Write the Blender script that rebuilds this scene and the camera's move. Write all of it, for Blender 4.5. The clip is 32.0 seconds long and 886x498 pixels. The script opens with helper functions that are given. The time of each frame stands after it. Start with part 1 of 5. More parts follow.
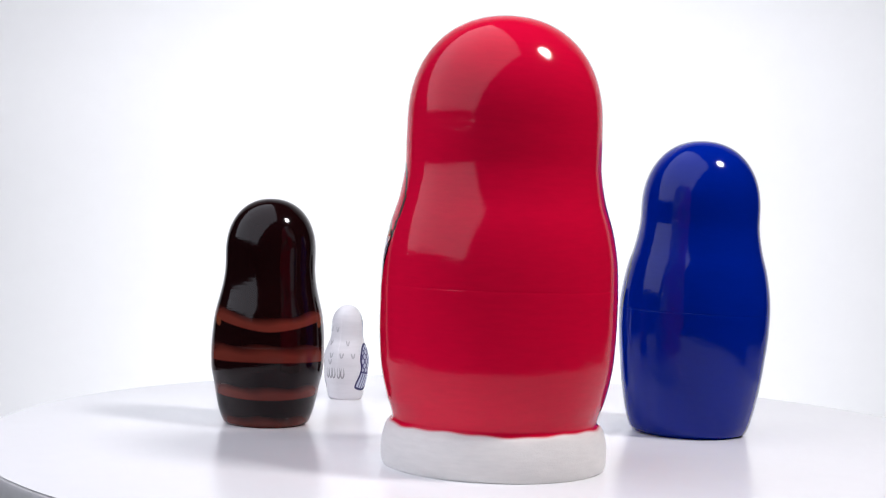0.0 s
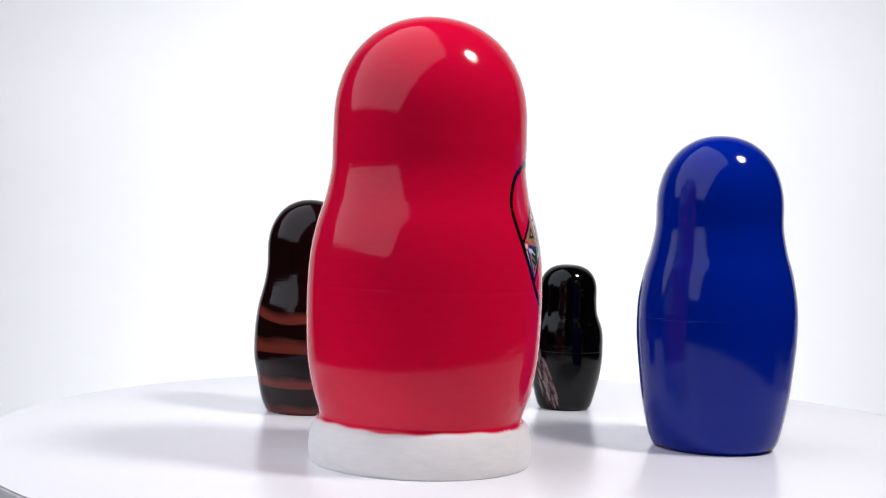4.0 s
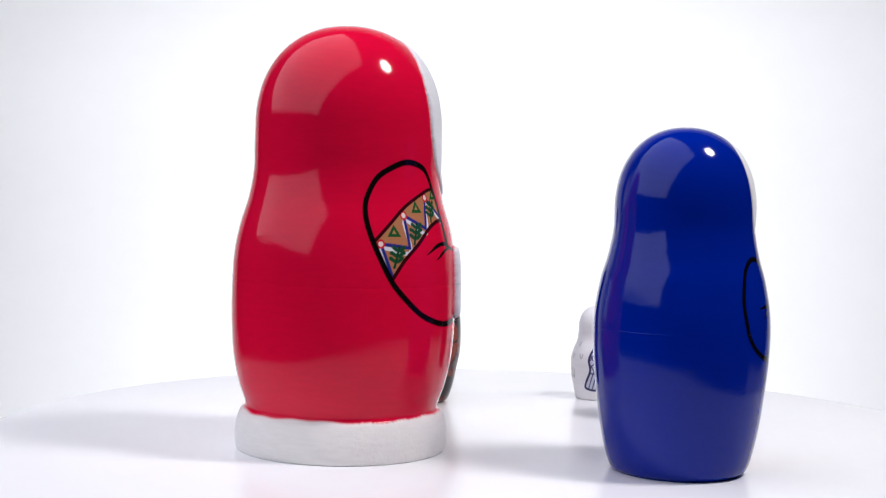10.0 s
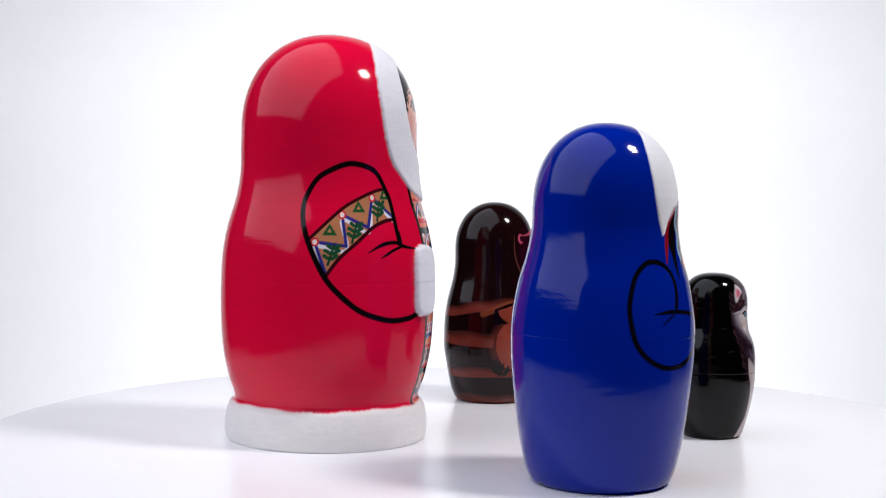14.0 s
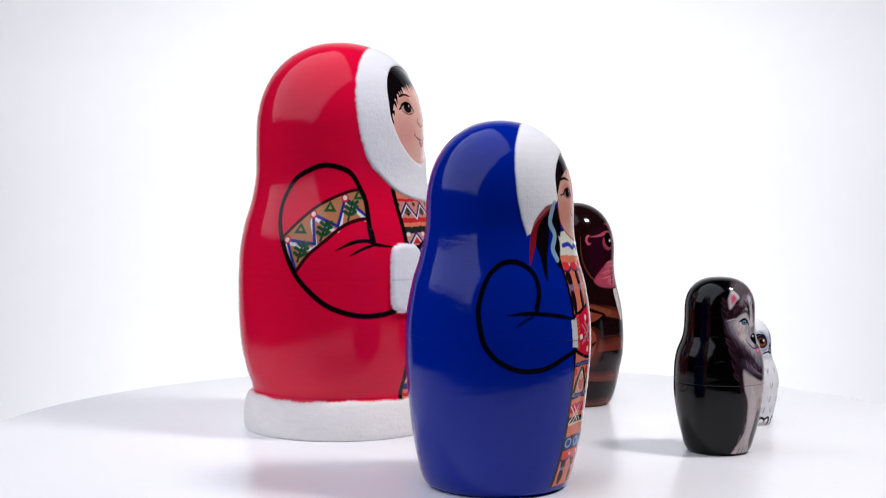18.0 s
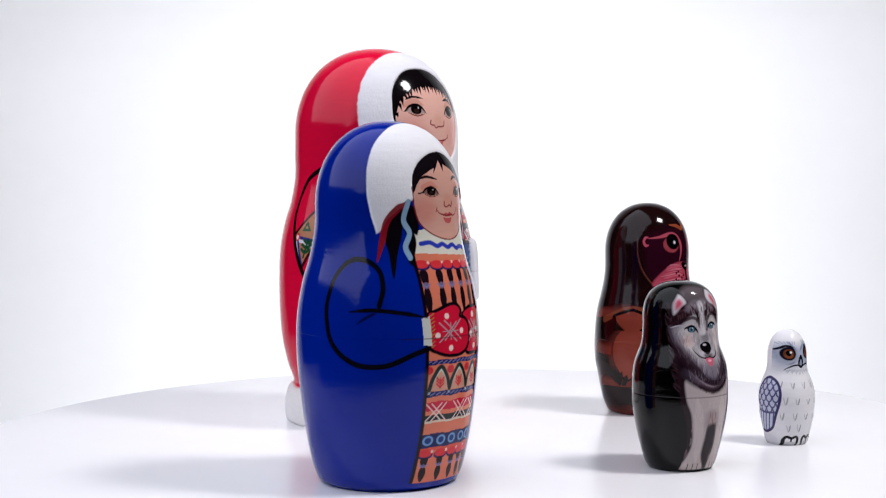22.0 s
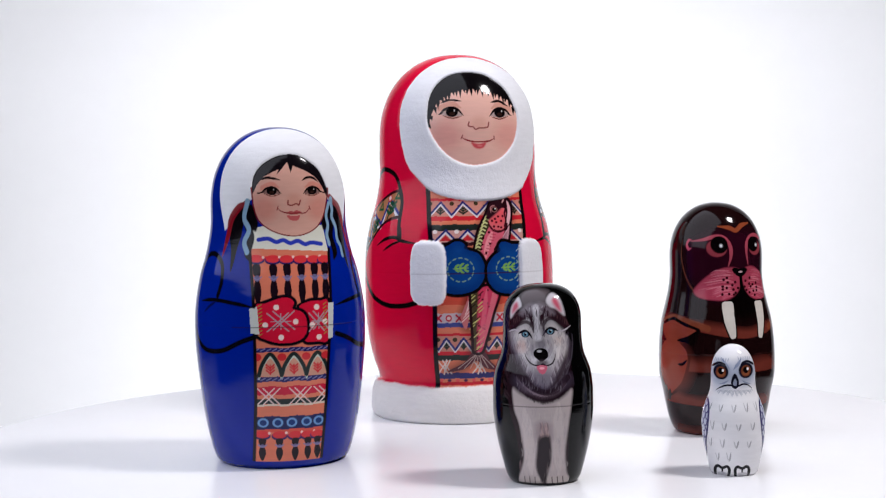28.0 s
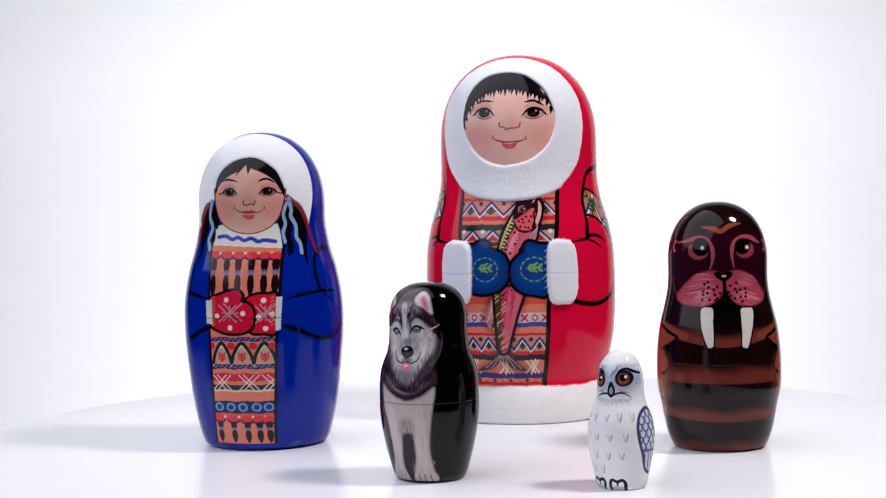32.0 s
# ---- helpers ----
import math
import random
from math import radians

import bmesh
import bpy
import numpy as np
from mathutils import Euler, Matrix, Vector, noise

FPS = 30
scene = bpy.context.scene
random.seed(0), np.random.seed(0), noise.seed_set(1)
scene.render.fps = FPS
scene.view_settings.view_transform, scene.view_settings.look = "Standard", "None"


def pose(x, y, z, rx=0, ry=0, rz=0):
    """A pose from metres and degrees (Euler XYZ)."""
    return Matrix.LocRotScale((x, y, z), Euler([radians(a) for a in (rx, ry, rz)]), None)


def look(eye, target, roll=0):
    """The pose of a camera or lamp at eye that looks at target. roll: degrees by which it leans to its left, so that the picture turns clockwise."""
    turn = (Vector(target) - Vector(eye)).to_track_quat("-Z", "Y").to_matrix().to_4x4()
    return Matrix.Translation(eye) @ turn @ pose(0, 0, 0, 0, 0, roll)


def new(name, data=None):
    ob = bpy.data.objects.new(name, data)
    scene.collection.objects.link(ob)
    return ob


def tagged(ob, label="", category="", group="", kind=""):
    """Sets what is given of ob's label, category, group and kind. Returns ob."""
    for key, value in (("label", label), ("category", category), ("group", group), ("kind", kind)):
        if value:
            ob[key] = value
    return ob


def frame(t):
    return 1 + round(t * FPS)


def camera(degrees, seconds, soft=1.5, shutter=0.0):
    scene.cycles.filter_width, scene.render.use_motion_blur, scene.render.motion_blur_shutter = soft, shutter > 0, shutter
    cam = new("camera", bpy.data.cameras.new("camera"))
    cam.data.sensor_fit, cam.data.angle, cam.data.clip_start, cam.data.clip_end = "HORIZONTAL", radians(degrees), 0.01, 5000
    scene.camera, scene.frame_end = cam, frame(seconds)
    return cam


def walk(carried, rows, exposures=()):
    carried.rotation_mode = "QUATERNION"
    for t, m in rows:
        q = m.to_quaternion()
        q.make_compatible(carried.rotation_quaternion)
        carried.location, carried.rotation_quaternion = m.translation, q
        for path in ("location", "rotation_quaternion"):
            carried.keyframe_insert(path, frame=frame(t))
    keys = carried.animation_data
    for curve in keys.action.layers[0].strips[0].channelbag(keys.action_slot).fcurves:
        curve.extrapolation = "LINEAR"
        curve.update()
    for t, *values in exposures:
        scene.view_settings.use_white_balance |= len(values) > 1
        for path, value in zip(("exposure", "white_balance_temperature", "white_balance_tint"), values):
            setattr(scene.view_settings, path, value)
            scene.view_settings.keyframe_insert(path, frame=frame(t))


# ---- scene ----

# ================= camera: stands still before the turntable =================
CLIP = 32.0
cam = camera(35.256, CLIP, soft=1.15)
CAM_POSE = pose(0.0, -0.62, 0.09934, 88.4593, -0.5020, 1.9914)
walk(cam, [(0.0, CAM_POSE), (CLIP, CAM_POSE)])

# ================= light: a dark studio, two lamps on the set, one on the paper sweep =================
world = bpy.data.worlds.new("studio_dark")
world.use_nodes = True
world.node_tree.nodes["Background"].inputs[0].default_value = (0.9, 0.92, 1.0, 1)
world.node_tree.nodes["Background"].inputs[1].default_value = 0.008
scene.world = world


def area_lamp(name, eye, target, width, height, watts, colour, shape="RECTANGLE"):
    data = bpy.data.lights.new(name, "AREA")
    data.shape, data.size, data.size_y = shape, width, height
    data.energy, data.color = watts, colour
    ob = new(name, data)
    ob.matrix_world = look(eye, target)
    return ob


# softbox standing beside the set, leaning over it
area_lamp("softbox_lamp", (-0.388, -0.212, 0.734), (-0.137, -0.107, 0.441), 1.21, 1.32, 8.3, (0.91, 0.95, 1.08))
# small hard lamp on the other side
area_lamp("key_lamp", (0.475, -0.166, 0.82), (0.0, 0.0, 0.05), 0.17, 0.17, 6.0, (1.0, 0.972, 0.992), "DISK")
# background lamp on the floor behind the turntable, aimed up at the sweep
area_lamp("background_lamp", (-0.044, 0.289, -0.165), (-0.044, 1.05, 0.217), 0.58, 0.06, 7.7, (0.955, 0.965, 1.0))
scene.view_settings.exposure = 0.0

# ================= materials =================
def srgb(r, g, b):
    """Linear colour of an 8-bit sRGB triple."""
    return tuple((c / 255 / 12.92) if c <= 10 else ((c / 255 + 0.055) / 1.055) ** 2.4 for c in (r, g, b))


def material(name):
    m = bpy.data.materials.new(name)
    m.use_nodes = True
    t = m.node_tree
    return m, t, t.nodes["Principled BSDF"]


def node(t, kind, **values):
    n = t.nodes.new(kind)
    for key, value in values.items():
        n.inputs[key].default_value = value
    return n


def plain(name, colour, rough, grain=60.0, spread=0.06, bump=0.0, coat=0.0, big=6.0):
    """A painted or paper surface: colour that varies at two scales, with fine relief."""
    m, t, b = material(name)
    co = t.nodes.new("ShaderNodeTexCoord")
    fine = node(t, "ShaderNodeTexNoise", Scale=grain, Detail=6.0)
    wide = node(t, "ShaderNodeTexNoise", Scale=big, Detail=3.0)
    both = t.nodes.new("ShaderNodeMath")
    both.operation = "ADD"
    ramp = node(t, "ShaderNodeMapRange")
    ramp.inputs["From Min"].default_value, ramp.inputs["From Max"].default_value = 0.6, 1.4
    ramp.inputs["To Min"].default_value, ramp.inputs["To Max"].default_value = 1 - spread, 1 + spread
    mul = t.nodes.new("ShaderNodeMix")
    mul.data_type, mul.blend_type = "RGBA", "MULTIPLY"
    mul.inputs[0].default_value = 1.0
    mul.inputs[6].default_value = (*colour, 1)
    for n in (fine, wide):
        t.links.new(co.outputs["Object"], n.inputs["Vector"])
    t.links.new(fine.outputs["Fac"], both.inputs[0])
    t.links.new(wide.outputs["Fac"], both.inputs[1])
    t.links.new(both.outputs[0], ramp.inputs["Value"])
    t.links.new(ramp.outputs[0], mul.inputs[7])
    t.links.new(mul.outputs[2], b.inputs["Base Color"])
    b.inputs["Roughness"].default_value = rough
    b.inputs["Coat Weight"].default_value = coat
    if bump:
        bp = node(t, "ShaderNodeBump", Strength=bump, Distance=0.001)
        t.links.new(fine.outputs["Fac"], bp.inputs["Height"])
        t.links.new(bp.outputs[0], b.inputs["Normal"])
    return m


def lacquer(name):
    """Brush-painted wood under glossy lacquer; where the fur attribute is 1, matt flocked plush."""
    m, t, b = material(name)
    col = t.nodes.new("ShaderNodeVertexColor")
    col.layer_name = "paint"
    fur = t.nodes.new("ShaderNodeAttribute")
    fur.attribute_name = "fur"
    co = t.nodes.new("ShaderNodeTexCoord")
    brush = node(t, "ShaderNodeTexNoise", Scale=140.0, Detail=5.0)
    wide = node(t, "ShaderNodeTexNoise", Scale=22.0, Detail=3.0)
    plush = node(t, "ShaderNodeTexNoise", Scale=1500.0, Detail=5.0)
    stretch = t.nodes.new("ShaderNodeMapping")
    stretch.inputs["Scale"].default_value = (1.0, 1.0, 5.0)
    t.links.new(co.outputs["Object"], stretch.inputs["Vector"])
    t.links.new(stretch.outputs[0], brush.inputs["Vector"])
    for n in (wide, plush):
        t.links.new(co.outputs["Object"], n.inputs["Vector"])
    add = t.nodes.new("ShaderNodeMath")
    add.operation = "ADD"
    t.links.new(brush.outputs["Fac"], add.inputs[0])
    t.links.new(wide.outputs["Fac"], add.inputs[1])
    vary = node(t, "ShaderNodeMapRange")
    vary.inputs["From Min"].default_value, vary.inputs["From Max"].default_value = 0.6, 1.4
    vary.inputs["To Min"].default_value, vary.inputs["To Max"].default_value = 0.94, 1.06
    t.links.new(add.outputs[0], vary.inputs["Value"])
    mul = t.nodes.new("ShaderNodeMix")
    mul.data_type, mul.blend_type = "RGBA", "MULTIPLY"
    mul.inputs[0].default_value = 1.0
    t.links.new(col.outputs["Color"], mul.inputs[6])
    t.links.new(vary.outputs[0], mul.inputs[7])
    t.links.new(mul.outputs[2], b.inputs["Base Color"])
    gloss = node(t, "ShaderNodeMapRange")
    gloss.inputs["To Min"].default_value, gloss.inputs["To Max"].default_value = 0.09, 0.95
    t.links.new(fur.outputs["Fac"], gloss.inputs["Value"])
    t.links.new(gloss.outputs[0], b.inputs["Roughness"])
    spec = node(t, "ShaderNodeMapRange")
    spec.inputs["To Min"].default_value, spec.inputs["To Max"].default_value = 0.26, 0.06
    t.links.new(fur.outputs["Fac"], spec.inputs["Value"])
    t.links.new(spec.outputs[0], b.inputs["Specular IOR Level"])
    amount = node(t, "ShaderNodeMapRange")
    amount.inputs["To Min"].default_value, amount.inputs["To Max"].default_value = 0.0, 0.22
    t.links.new(fur.outputs["Fac"], amount.inputs["Value"])
    fuzz = t.nodes.new("ShaderNodeMath")
    fuzz.operation = "MULTIPLY"
    fuzz.inputs[1].default_value = 0.7
    t.links.new(fur.outputs["Fac"], fuzz.inputs[0])
    t.links.new(fuzz.outputs[0], b.inputs["Sheen Weight"])
    b.inputs["Sheen Roughness"].default_value = 0.5
    nap = node(t, "ShaderNodeBump", Distance=0.0006)
    t.links.new(amount.outputs[0], nap.inputs["Strength"])
    t.links.new(plush.outputs["Fac"], nap.inputs["Height"])
    # turning marks: fine rings left by the lathe, and a slow unevenness of the lacquer
    uneven = t.nodes.new("ShaderNodeMapping")
    uneven.inputs["Scale"].default_value = (1.0, 1.0, 2.6)
    t.links.new(co.outputs["Object"], uneven.inputs["Vector"])
    slow = node(t, "ShaderNodeTexNoise", Scale=48.0, Detail=2.0)
    t.links.new(uneven.outputs[0], slow.inputs["Vector"])
    flow = node(t, "ShaderNodeBump", Strength=0.10, Distance=0.0012)
    t.links.new(slow.outputs["Fac"], flow.inputs["Height"])
    t.links.new(nap.outputs[0], flow.inputs["Normal"])
    turned = node(t, "ShaderNodeBump", Strength=0.07, Distance=0.0006)
    t.links.new(brush.outputs["Fac"], turned.inputs["Height"])
    t.links.new(flow.outputs[0], turned.inputs["Normal"])
    t.links.new(turned.outputs[0], b.inputs["Normal"])
    return m


M_DOLL = lacquer("lacquered_painted_wood")
M_TABLE = plain("white_laminate", (0.89, 0.883, 0.90), 0.23, grain=90, spread=0.012, bump=0.02, big=9)
M_TABLE.node_tree.nodes["Principled BSDF"].inputs["Specular IOR Level"].default_value = 0.42
M_EDGE = plain("grey_edge_band", (0.62, 0.60, 0.60), 0.5, grain=200, spread=0.08)
M_BASE = plain("dark_plastic", (0.05, 0.05, 0.055), 0.4)
M_PAPER = plain("white_paper", (0.82, 0.82, 0.83), 0.9, grain=40, spread=0.012, big=2)
M_WALL = plain("dark_studio_wall", (0.03, 0.03, 0.032), 0.9, grain=30, spread=0.1)

# ================= the studio: dark room, white paper sweep =================
def link(name, bm, mat, parent=None, label="", smooth=None):
    me = bpy.data.meshes.new(name)
    bm.normal_update()
    bm.to_mesh(me)
    bm.free()
    me.materials.append(mat)
    if smooth is not None:
        me.shade_smooth()
        me.set_sharp_from_angle(angle=radians(smooth))
    ob = new(name, me)
    if parent:
        ob.parent = parent
    if label:
        ob["label"] = label
    return ob


def slab(name, lo, hi, mat):
    bm = bmesh.new()
    bmesh.ops.create_cube(bm, size=1.0)
    for v in bm.verts:
        v.co = Vector((lo[i] + (hi[i] - lo[i]) * (v.co[i] + 0.5) for i in range(3)))
    bmesh.ops.bevel(bm, geom=bm.edges[:], offset=0.004, segments=1, affect="EDGES")
    return link(name, bm, mat)


FLOOR_Z = -0.20
W, D0, D1, TOP = 2.2, -1.9, 1.7, 2.3
tagged(slab("floor", (-W, D0, FLOOR_Z - 0.1), (W, D1, FLOOR_Z), M_WALL), "dark grey studio floor under the paper sweep", "floor", kind="structure")
tagged(slab("wall_north", (-W, D1, FLOOR_Z - 0.1), (W, D1 + 0.1, TOP), M_WALL), "dark plain studio wall behind the sweep", "wall", kind="structure")
tagged(slab("wall_south", (-W, D0 - 0.1, FLOOR_Z - 0.1), (W, D0, TOP), M_WALL), "dark plain studio wall", "wall", kind="structure")
tagged(slab("wall_west", (-W - 0.1, D0 - 0.1, FLOOR_Z - 0.1), (-W, D1 + 0.1, TOP), M_WALL), "dark plain studio wall", "wall", kind="structure")
tagged(slab("wall_east", (W, D0 - 0.1, FLOOR_Z - 0.1), (W + 0.1, D1 + 0.1, TOP), M_WALL), "dark plain studio wall", "wall", kind="structure")
tagged(slab("ceiling", (-W - 0.1, D0 - 0.1, TOP), (W + 0.1, D1 + 0.1, TOP + 0.1), M_WALL), "dark plain studio ceiling", "ceiling", kind="structure")


def paper_sweep():
    """Seamless paper: lies flat under the turntable, bends up into an upright sheet."""
    bm = bmesh.new()
    line = [(-0.06, 0.0), (0.15, 0.0), (0.35, 0.0)]
    r, y0 = 0.45, 0.60
    line += [(y0 + r * math.sin(a), r - r * math.cos(a)) for a in np.linspace(0, math.pi / 2, 25)]
    line += [(y0 + r, z) for z in np.linspace(r + 0.1, 1.75, 12)]
    cols = np.linspace(-1.15, 1.15, 25)
    grid = [[bm.verts.new((x, y, FLOOR_Z + 0.004 + z)) for x in cols] for y, z in line]
    for a, b in zip(grid, grid[1:]):
        for i in range(len(cols) - 1):
            bm.faces.new((a[i], a[i + 1], b[i + 1], b[i]))
    ob = link("backdrop", bm, M_PAPER, smooth=40)
    ob.modifiers.new("thick", "SOLIDIFY").thickness = 0.001
    ob.modifiers["thick"].offset = 1.0
    return tagged(ob, "seamless white paper sweep curving up behind the turntable", "backdrop", kind="structure")


paper_sweep()

# ================= turntable =================
SCALE = 0.62            # metres per plan unit
TILT = pose(0, 0, 0, 1.438, -0.497, 0)     # the plate sits slightly askew on its spindle
PLATE_R, PLATE_T = 0.2295, 0.0085
PLATE_C = (-0.0039, -0.0087)


def lathe(bm, line, n=96, cx=0.0, cy=0.0):
    rings = []
    for r, z in line:
        rings.append([bm.verts.new((cx + r * math.cos(i * math.tau / n), cy + r * math.sin(i * math.tau / n), z)) for i in range(n)])
    for a, b in zip(rings, rings[1:]):
        for i in range(n):
            bm.faces.new((a[i], a[(i + 1) % n], b[(i + 1) % n], b[i]))
    bm.faces.new(list(reversed(rings[0])))
    bm.faces.new(rings[-1])


def turntable():
    base = new("turntable")
    tagged(base, "round white laminate turntable plate with a thin grey edge", "turntable")
    c, s = PLATE_C
    bm = bmesh.new()
    lathe(bm, [(PLATE_R - 0.0025, -PLATE_T), (PLATE_R - 0.0025, -PLATE_T + 0.0005), (PLATE_R - 0.0025, -0.0012), (PLATE_R - 0.0012, -0.0003), (PLATE_R - 0.003, 0.0)], 160, c, s)
    link("plate", bm, M_TABLE, base, "white laminate plate", 30)
    bm = bmesh.new()
    n = 160
    prof = [(PLATE_R - 0.0022, -PLATE_T - 0.0004), (PLATE_R - 0.0004, -PLATE_T), (PLATE_R, -PLATE_T + 0.0012), (PLATE_R, -0.0022), (PLATE_R - 0.0006, -0.0010), (PLATE_R - 0.0022, -0.0006)]
    rings = [[bm.verts.new((c + r * math.cos(i * math.tau / n), s + r * math.sin(i * math.tau / n), z)) for i in range(n)] for r, z in prof]
    for k in range(len(rings)):
        a, b = rings[k], rings[(k + 1) % len(rings)]
        for i in range(n):
            bm.faces.new((a[i], a[(i + 1) % n], b[(i + 1) % n], b[i]))
    link("edge_band", bm, M_EDGE, base, "grey edge band", 40)
    bm = bmesh.new()
    lathe(bm, [(0.085, FLOOR_Z + 0.006), (0.088, FLOOR_Z + 0.010), (0.088, FLOOR_Z + 0.03), (0.07, FLOOR_Z + 0.042), (0.05, -PLATE_T - 0.001)], 64)
    link("pedestal", bm, M_BASE, base, "dark plastic drive base", 30)
    base.matrix_world = TILT
    return base


TABLE = turntable()

# ================= painting on turned wood =================
class Canvas:
    """The skin of a turned doll as a fine grid, painted stroke by stroke.
    Charts: 'front' (x, u) seen straight from the front, 'side' (f, u) seen from the side, 'wrap' (degrees round the axis, u).
    x, f and u are fractions of the doll's height."""

    def __init__(self, profile, height, dense, step, rows, coarse=3.0):
        body, (u0, rh, power) = profile
        p = np.array(body, float) * (height, SCALE)
        p = np.vstack([(-p[1, 0], p[1, 1]), p, (height * u0, rh * SCALE), (height * (u0 + 0.04), rh * SCALE)])
        # smooth curve through the turned body, then a rounded dome
        curve = []
        for k in range(1, len(p) - 2):
            a, b, c, d = p[k - 1], p[k], p[k + 1], p[k + 2]
            for s in np.linspace(0, 1, 24, endpoint=False):
                m0, m1 = (c - a) * (c[0] - b[0]) / max(c[0] - a[0], 1e-6), (d - b) * (c[0] - b[0]) / max(d[0] - b[0], 1e-6)
                curve.append((2 * s**3 - 3 * s**2 + 1) * b + (s**3 - 2 * s**2 + s) * m0 + (-2 * s**3 + 3 * s**2) * c + (s**3 - s**2) * m1)
        for s in np.linspace(0, math.pi / 2, 160):
            curve.append((height * (u0 + (1 - u0) * math.sin(s) ** (2 / power)), rh * SCALE * math.cos(s) ** (2 / power)))
        curve = np.array(curve)
        length = np.r_[0, np.cumsum(np.hypot(*np.diff(curve, axis=0).T))]
        want = np.linspace(0, length[-1], rows)
        z, r = np.interp(want, length, curve[:, 0]), np.interp(want, length, curve[:, 1])
        r = np.maximum(r, 0.00012)
        front = np.arange(-dense, dense + step / 2, step)
        back = np.linspace(dense, 360 - dense, max(4, int((360 - 2 * dense) / coarse)) + 1)[1:-1]
        self.az = np.r_[front, back]
        self.shape = (rows, len(self.az))
        A, self.Z = np.meshgrid(self.az, z)
        self.R = np.repeat(r[:, None], len(self.az), 1)
        self.A = ((A + 180) % 360 - 180).ravel()
        self.Z, self.R = self.Z.ravel(), self.R.ravel()
        self.height = height
        self.fine = np.clip((dense + 2 - np.abs(self.A)) / 4, 0, 1)
        self.u = self.Z / height
        self.x = self.R * np.sin(np.radians(self.A)) / height
        self.f = self.R * np.cos(np.radians(self.A)) / height
        self.mid = float(np.max(r)) / height
        self.arc = np.radians(self.A) * self.mid
        self.paint = np.zeros((len(self.u), 3))
        self.fur = np.zeros(len(self.u))
        self.lift = np.zeros(len(self.u))
        self.all = np.ones(len(self.u), bool)

    def chart(self, name):
        if name == "front":
            return self.x, self.u, self.f > 0
        if name == "side":
            return self.f, self.u, self.all
        return self.arc, self.u, self.all

    def points(self, name, pts):
        pts = np.array(pts, float)
        if name == "wrap":
            pts[:, 0] = np.radians(pts[:, 0]) * self.mid
        return pts

    @staticmethod
    def smooth(pts, closed, n=6):
        if len(pts) < 3:
            return pts
        p = np.vstack([pts[-1:], pts, pts[:2]]) if closed else np.vstack([2 * pts[0] - pts[1], pts, 2 * pts[-1] - pts[-2]])
        out = []
        for k in range(1, len(p) - 2):
            a, b, c, d = p[k - 1], p[k], p[k + 1], p[k + 2]
            for s in np.linspace(0, 1, n, endpoint=False):
                out.append(0.5 * (2 * b + (c - a) * s + (2 * a - 5 * b + 4 * c - d) * s**2 + (3 * b - a - 3 * c + d) * s**3))
        if not closed:
            out.append(pts[-1])
        return np.array(out)

    def box(self, cx, cy, ok, pts, pad):
        lo, hi = pts.min(0) - pad, pts.max(0) + pad
        return np.flatnonzero(ok & (cx > lo[0]) & (cx < hi[0]) & (cy > lo[1]) & (cy < hi[1]))

    def put(self, idx, colour, alpha=1.0):
        if len(idx):
            a = np.broadcast_to(np.asarray(alpha, float), (len(idx),))[:, None]
            self.paint[idx] = self.paint[idx] * (1 - a) + np.array(srgb(*colour)) * a

    def area(self, name, pts, colour=None, soft=0.0, round_=True, alpha=1.0, clip=None):
        """A filled outline. Returns the painted points."""
        cx, cy, ok = self.chart(name)
        if clip is not None:
            ok = ok & clip
        q = self.points(name, pts)
        if round_:
            q = self.smooth(q, True)
        idx = self.box(cx, cy, ok, q, soft)
        px, py = cx[idx], cy[idx]
        inside = np.zeros(len(idx), bool)
        near = np.full(len(idx), 9.0)
        for (x0, y0), (x1, y1) in zip(q, np.roll(q, -1, 0)):
            if y0 != y1:
                inside ^= ((y0 > py) != (y1 > py)) & (px < (x1 - x0) * (py - y0) / (y1 - y0) + x0)
            if soft:
                dx, dy = x1 - x0, y1 - y0
                s = np.clip(((px - x0) * dx + (py - y0) * dy) / (dx * dx + dy * dy + 1e-12), 0, 1)
                near = np.minimum(near, np.hypot(px - x0 - s * dx, py - y0 - s * dy))
        if soft:
            a = np.clip(0.5 + np.where(inside, near, -near) / (2 * soft), 0, 1)
            keep = a > 0
            idx, a = idx[keep], a[keep]
        else:
            idx, a = idx[inside], 1.0
        if colour is not None:
            self.put(idx, colour, a * alpha)
        return idx

    def line(self, name, pts, width, colour, round_=True, alpha=1.0, taper=False, clip=None):
        """A brush stroke; taper thins both ends."""
        cx, cy, ok = self.chart(name)
        if clip is not None:
            ok = ok & clip
        q = self.points(name, pts)
        if round_:
            q = self.smooth(q, False)
        w = width / 2
        idx = self.box(cx, cy, ok, q, w * 1.5)
        if not len(idx):
            return idx
        px, py = cx[idx], cy[idx]
        a = np.zeros(len(idx))
        n = len(q) - 1
        edge = max(w * 0.25, 0.0006)
        for k in range(n):
            (x0, y0), (x1, y1) = q[k], q[k + 1]
            dx, dy = x1 - x0, y1 - y0
            s = np.clip(((px - x0) * dx + (py - y0) * dy) / (dx * dx + dy * dy + 1e-12), 0, 1)
            d = np.hypot(px - x0 - s * dx, py - y0 - s * dy)
            ww = w
            if taper:
                g = (k + s) / n
                ww = w * np.clip(np.minimum(g, 1 - g) * 3.2 + 0.25, 0, 1)
            a = np.maximum(a, np.clip((ww - d) / edge + 0.5, 0, 1))
        keep = a > 0
        self.put(idx[keep], colour, a[keep] * alpha)
        return idx[keep]

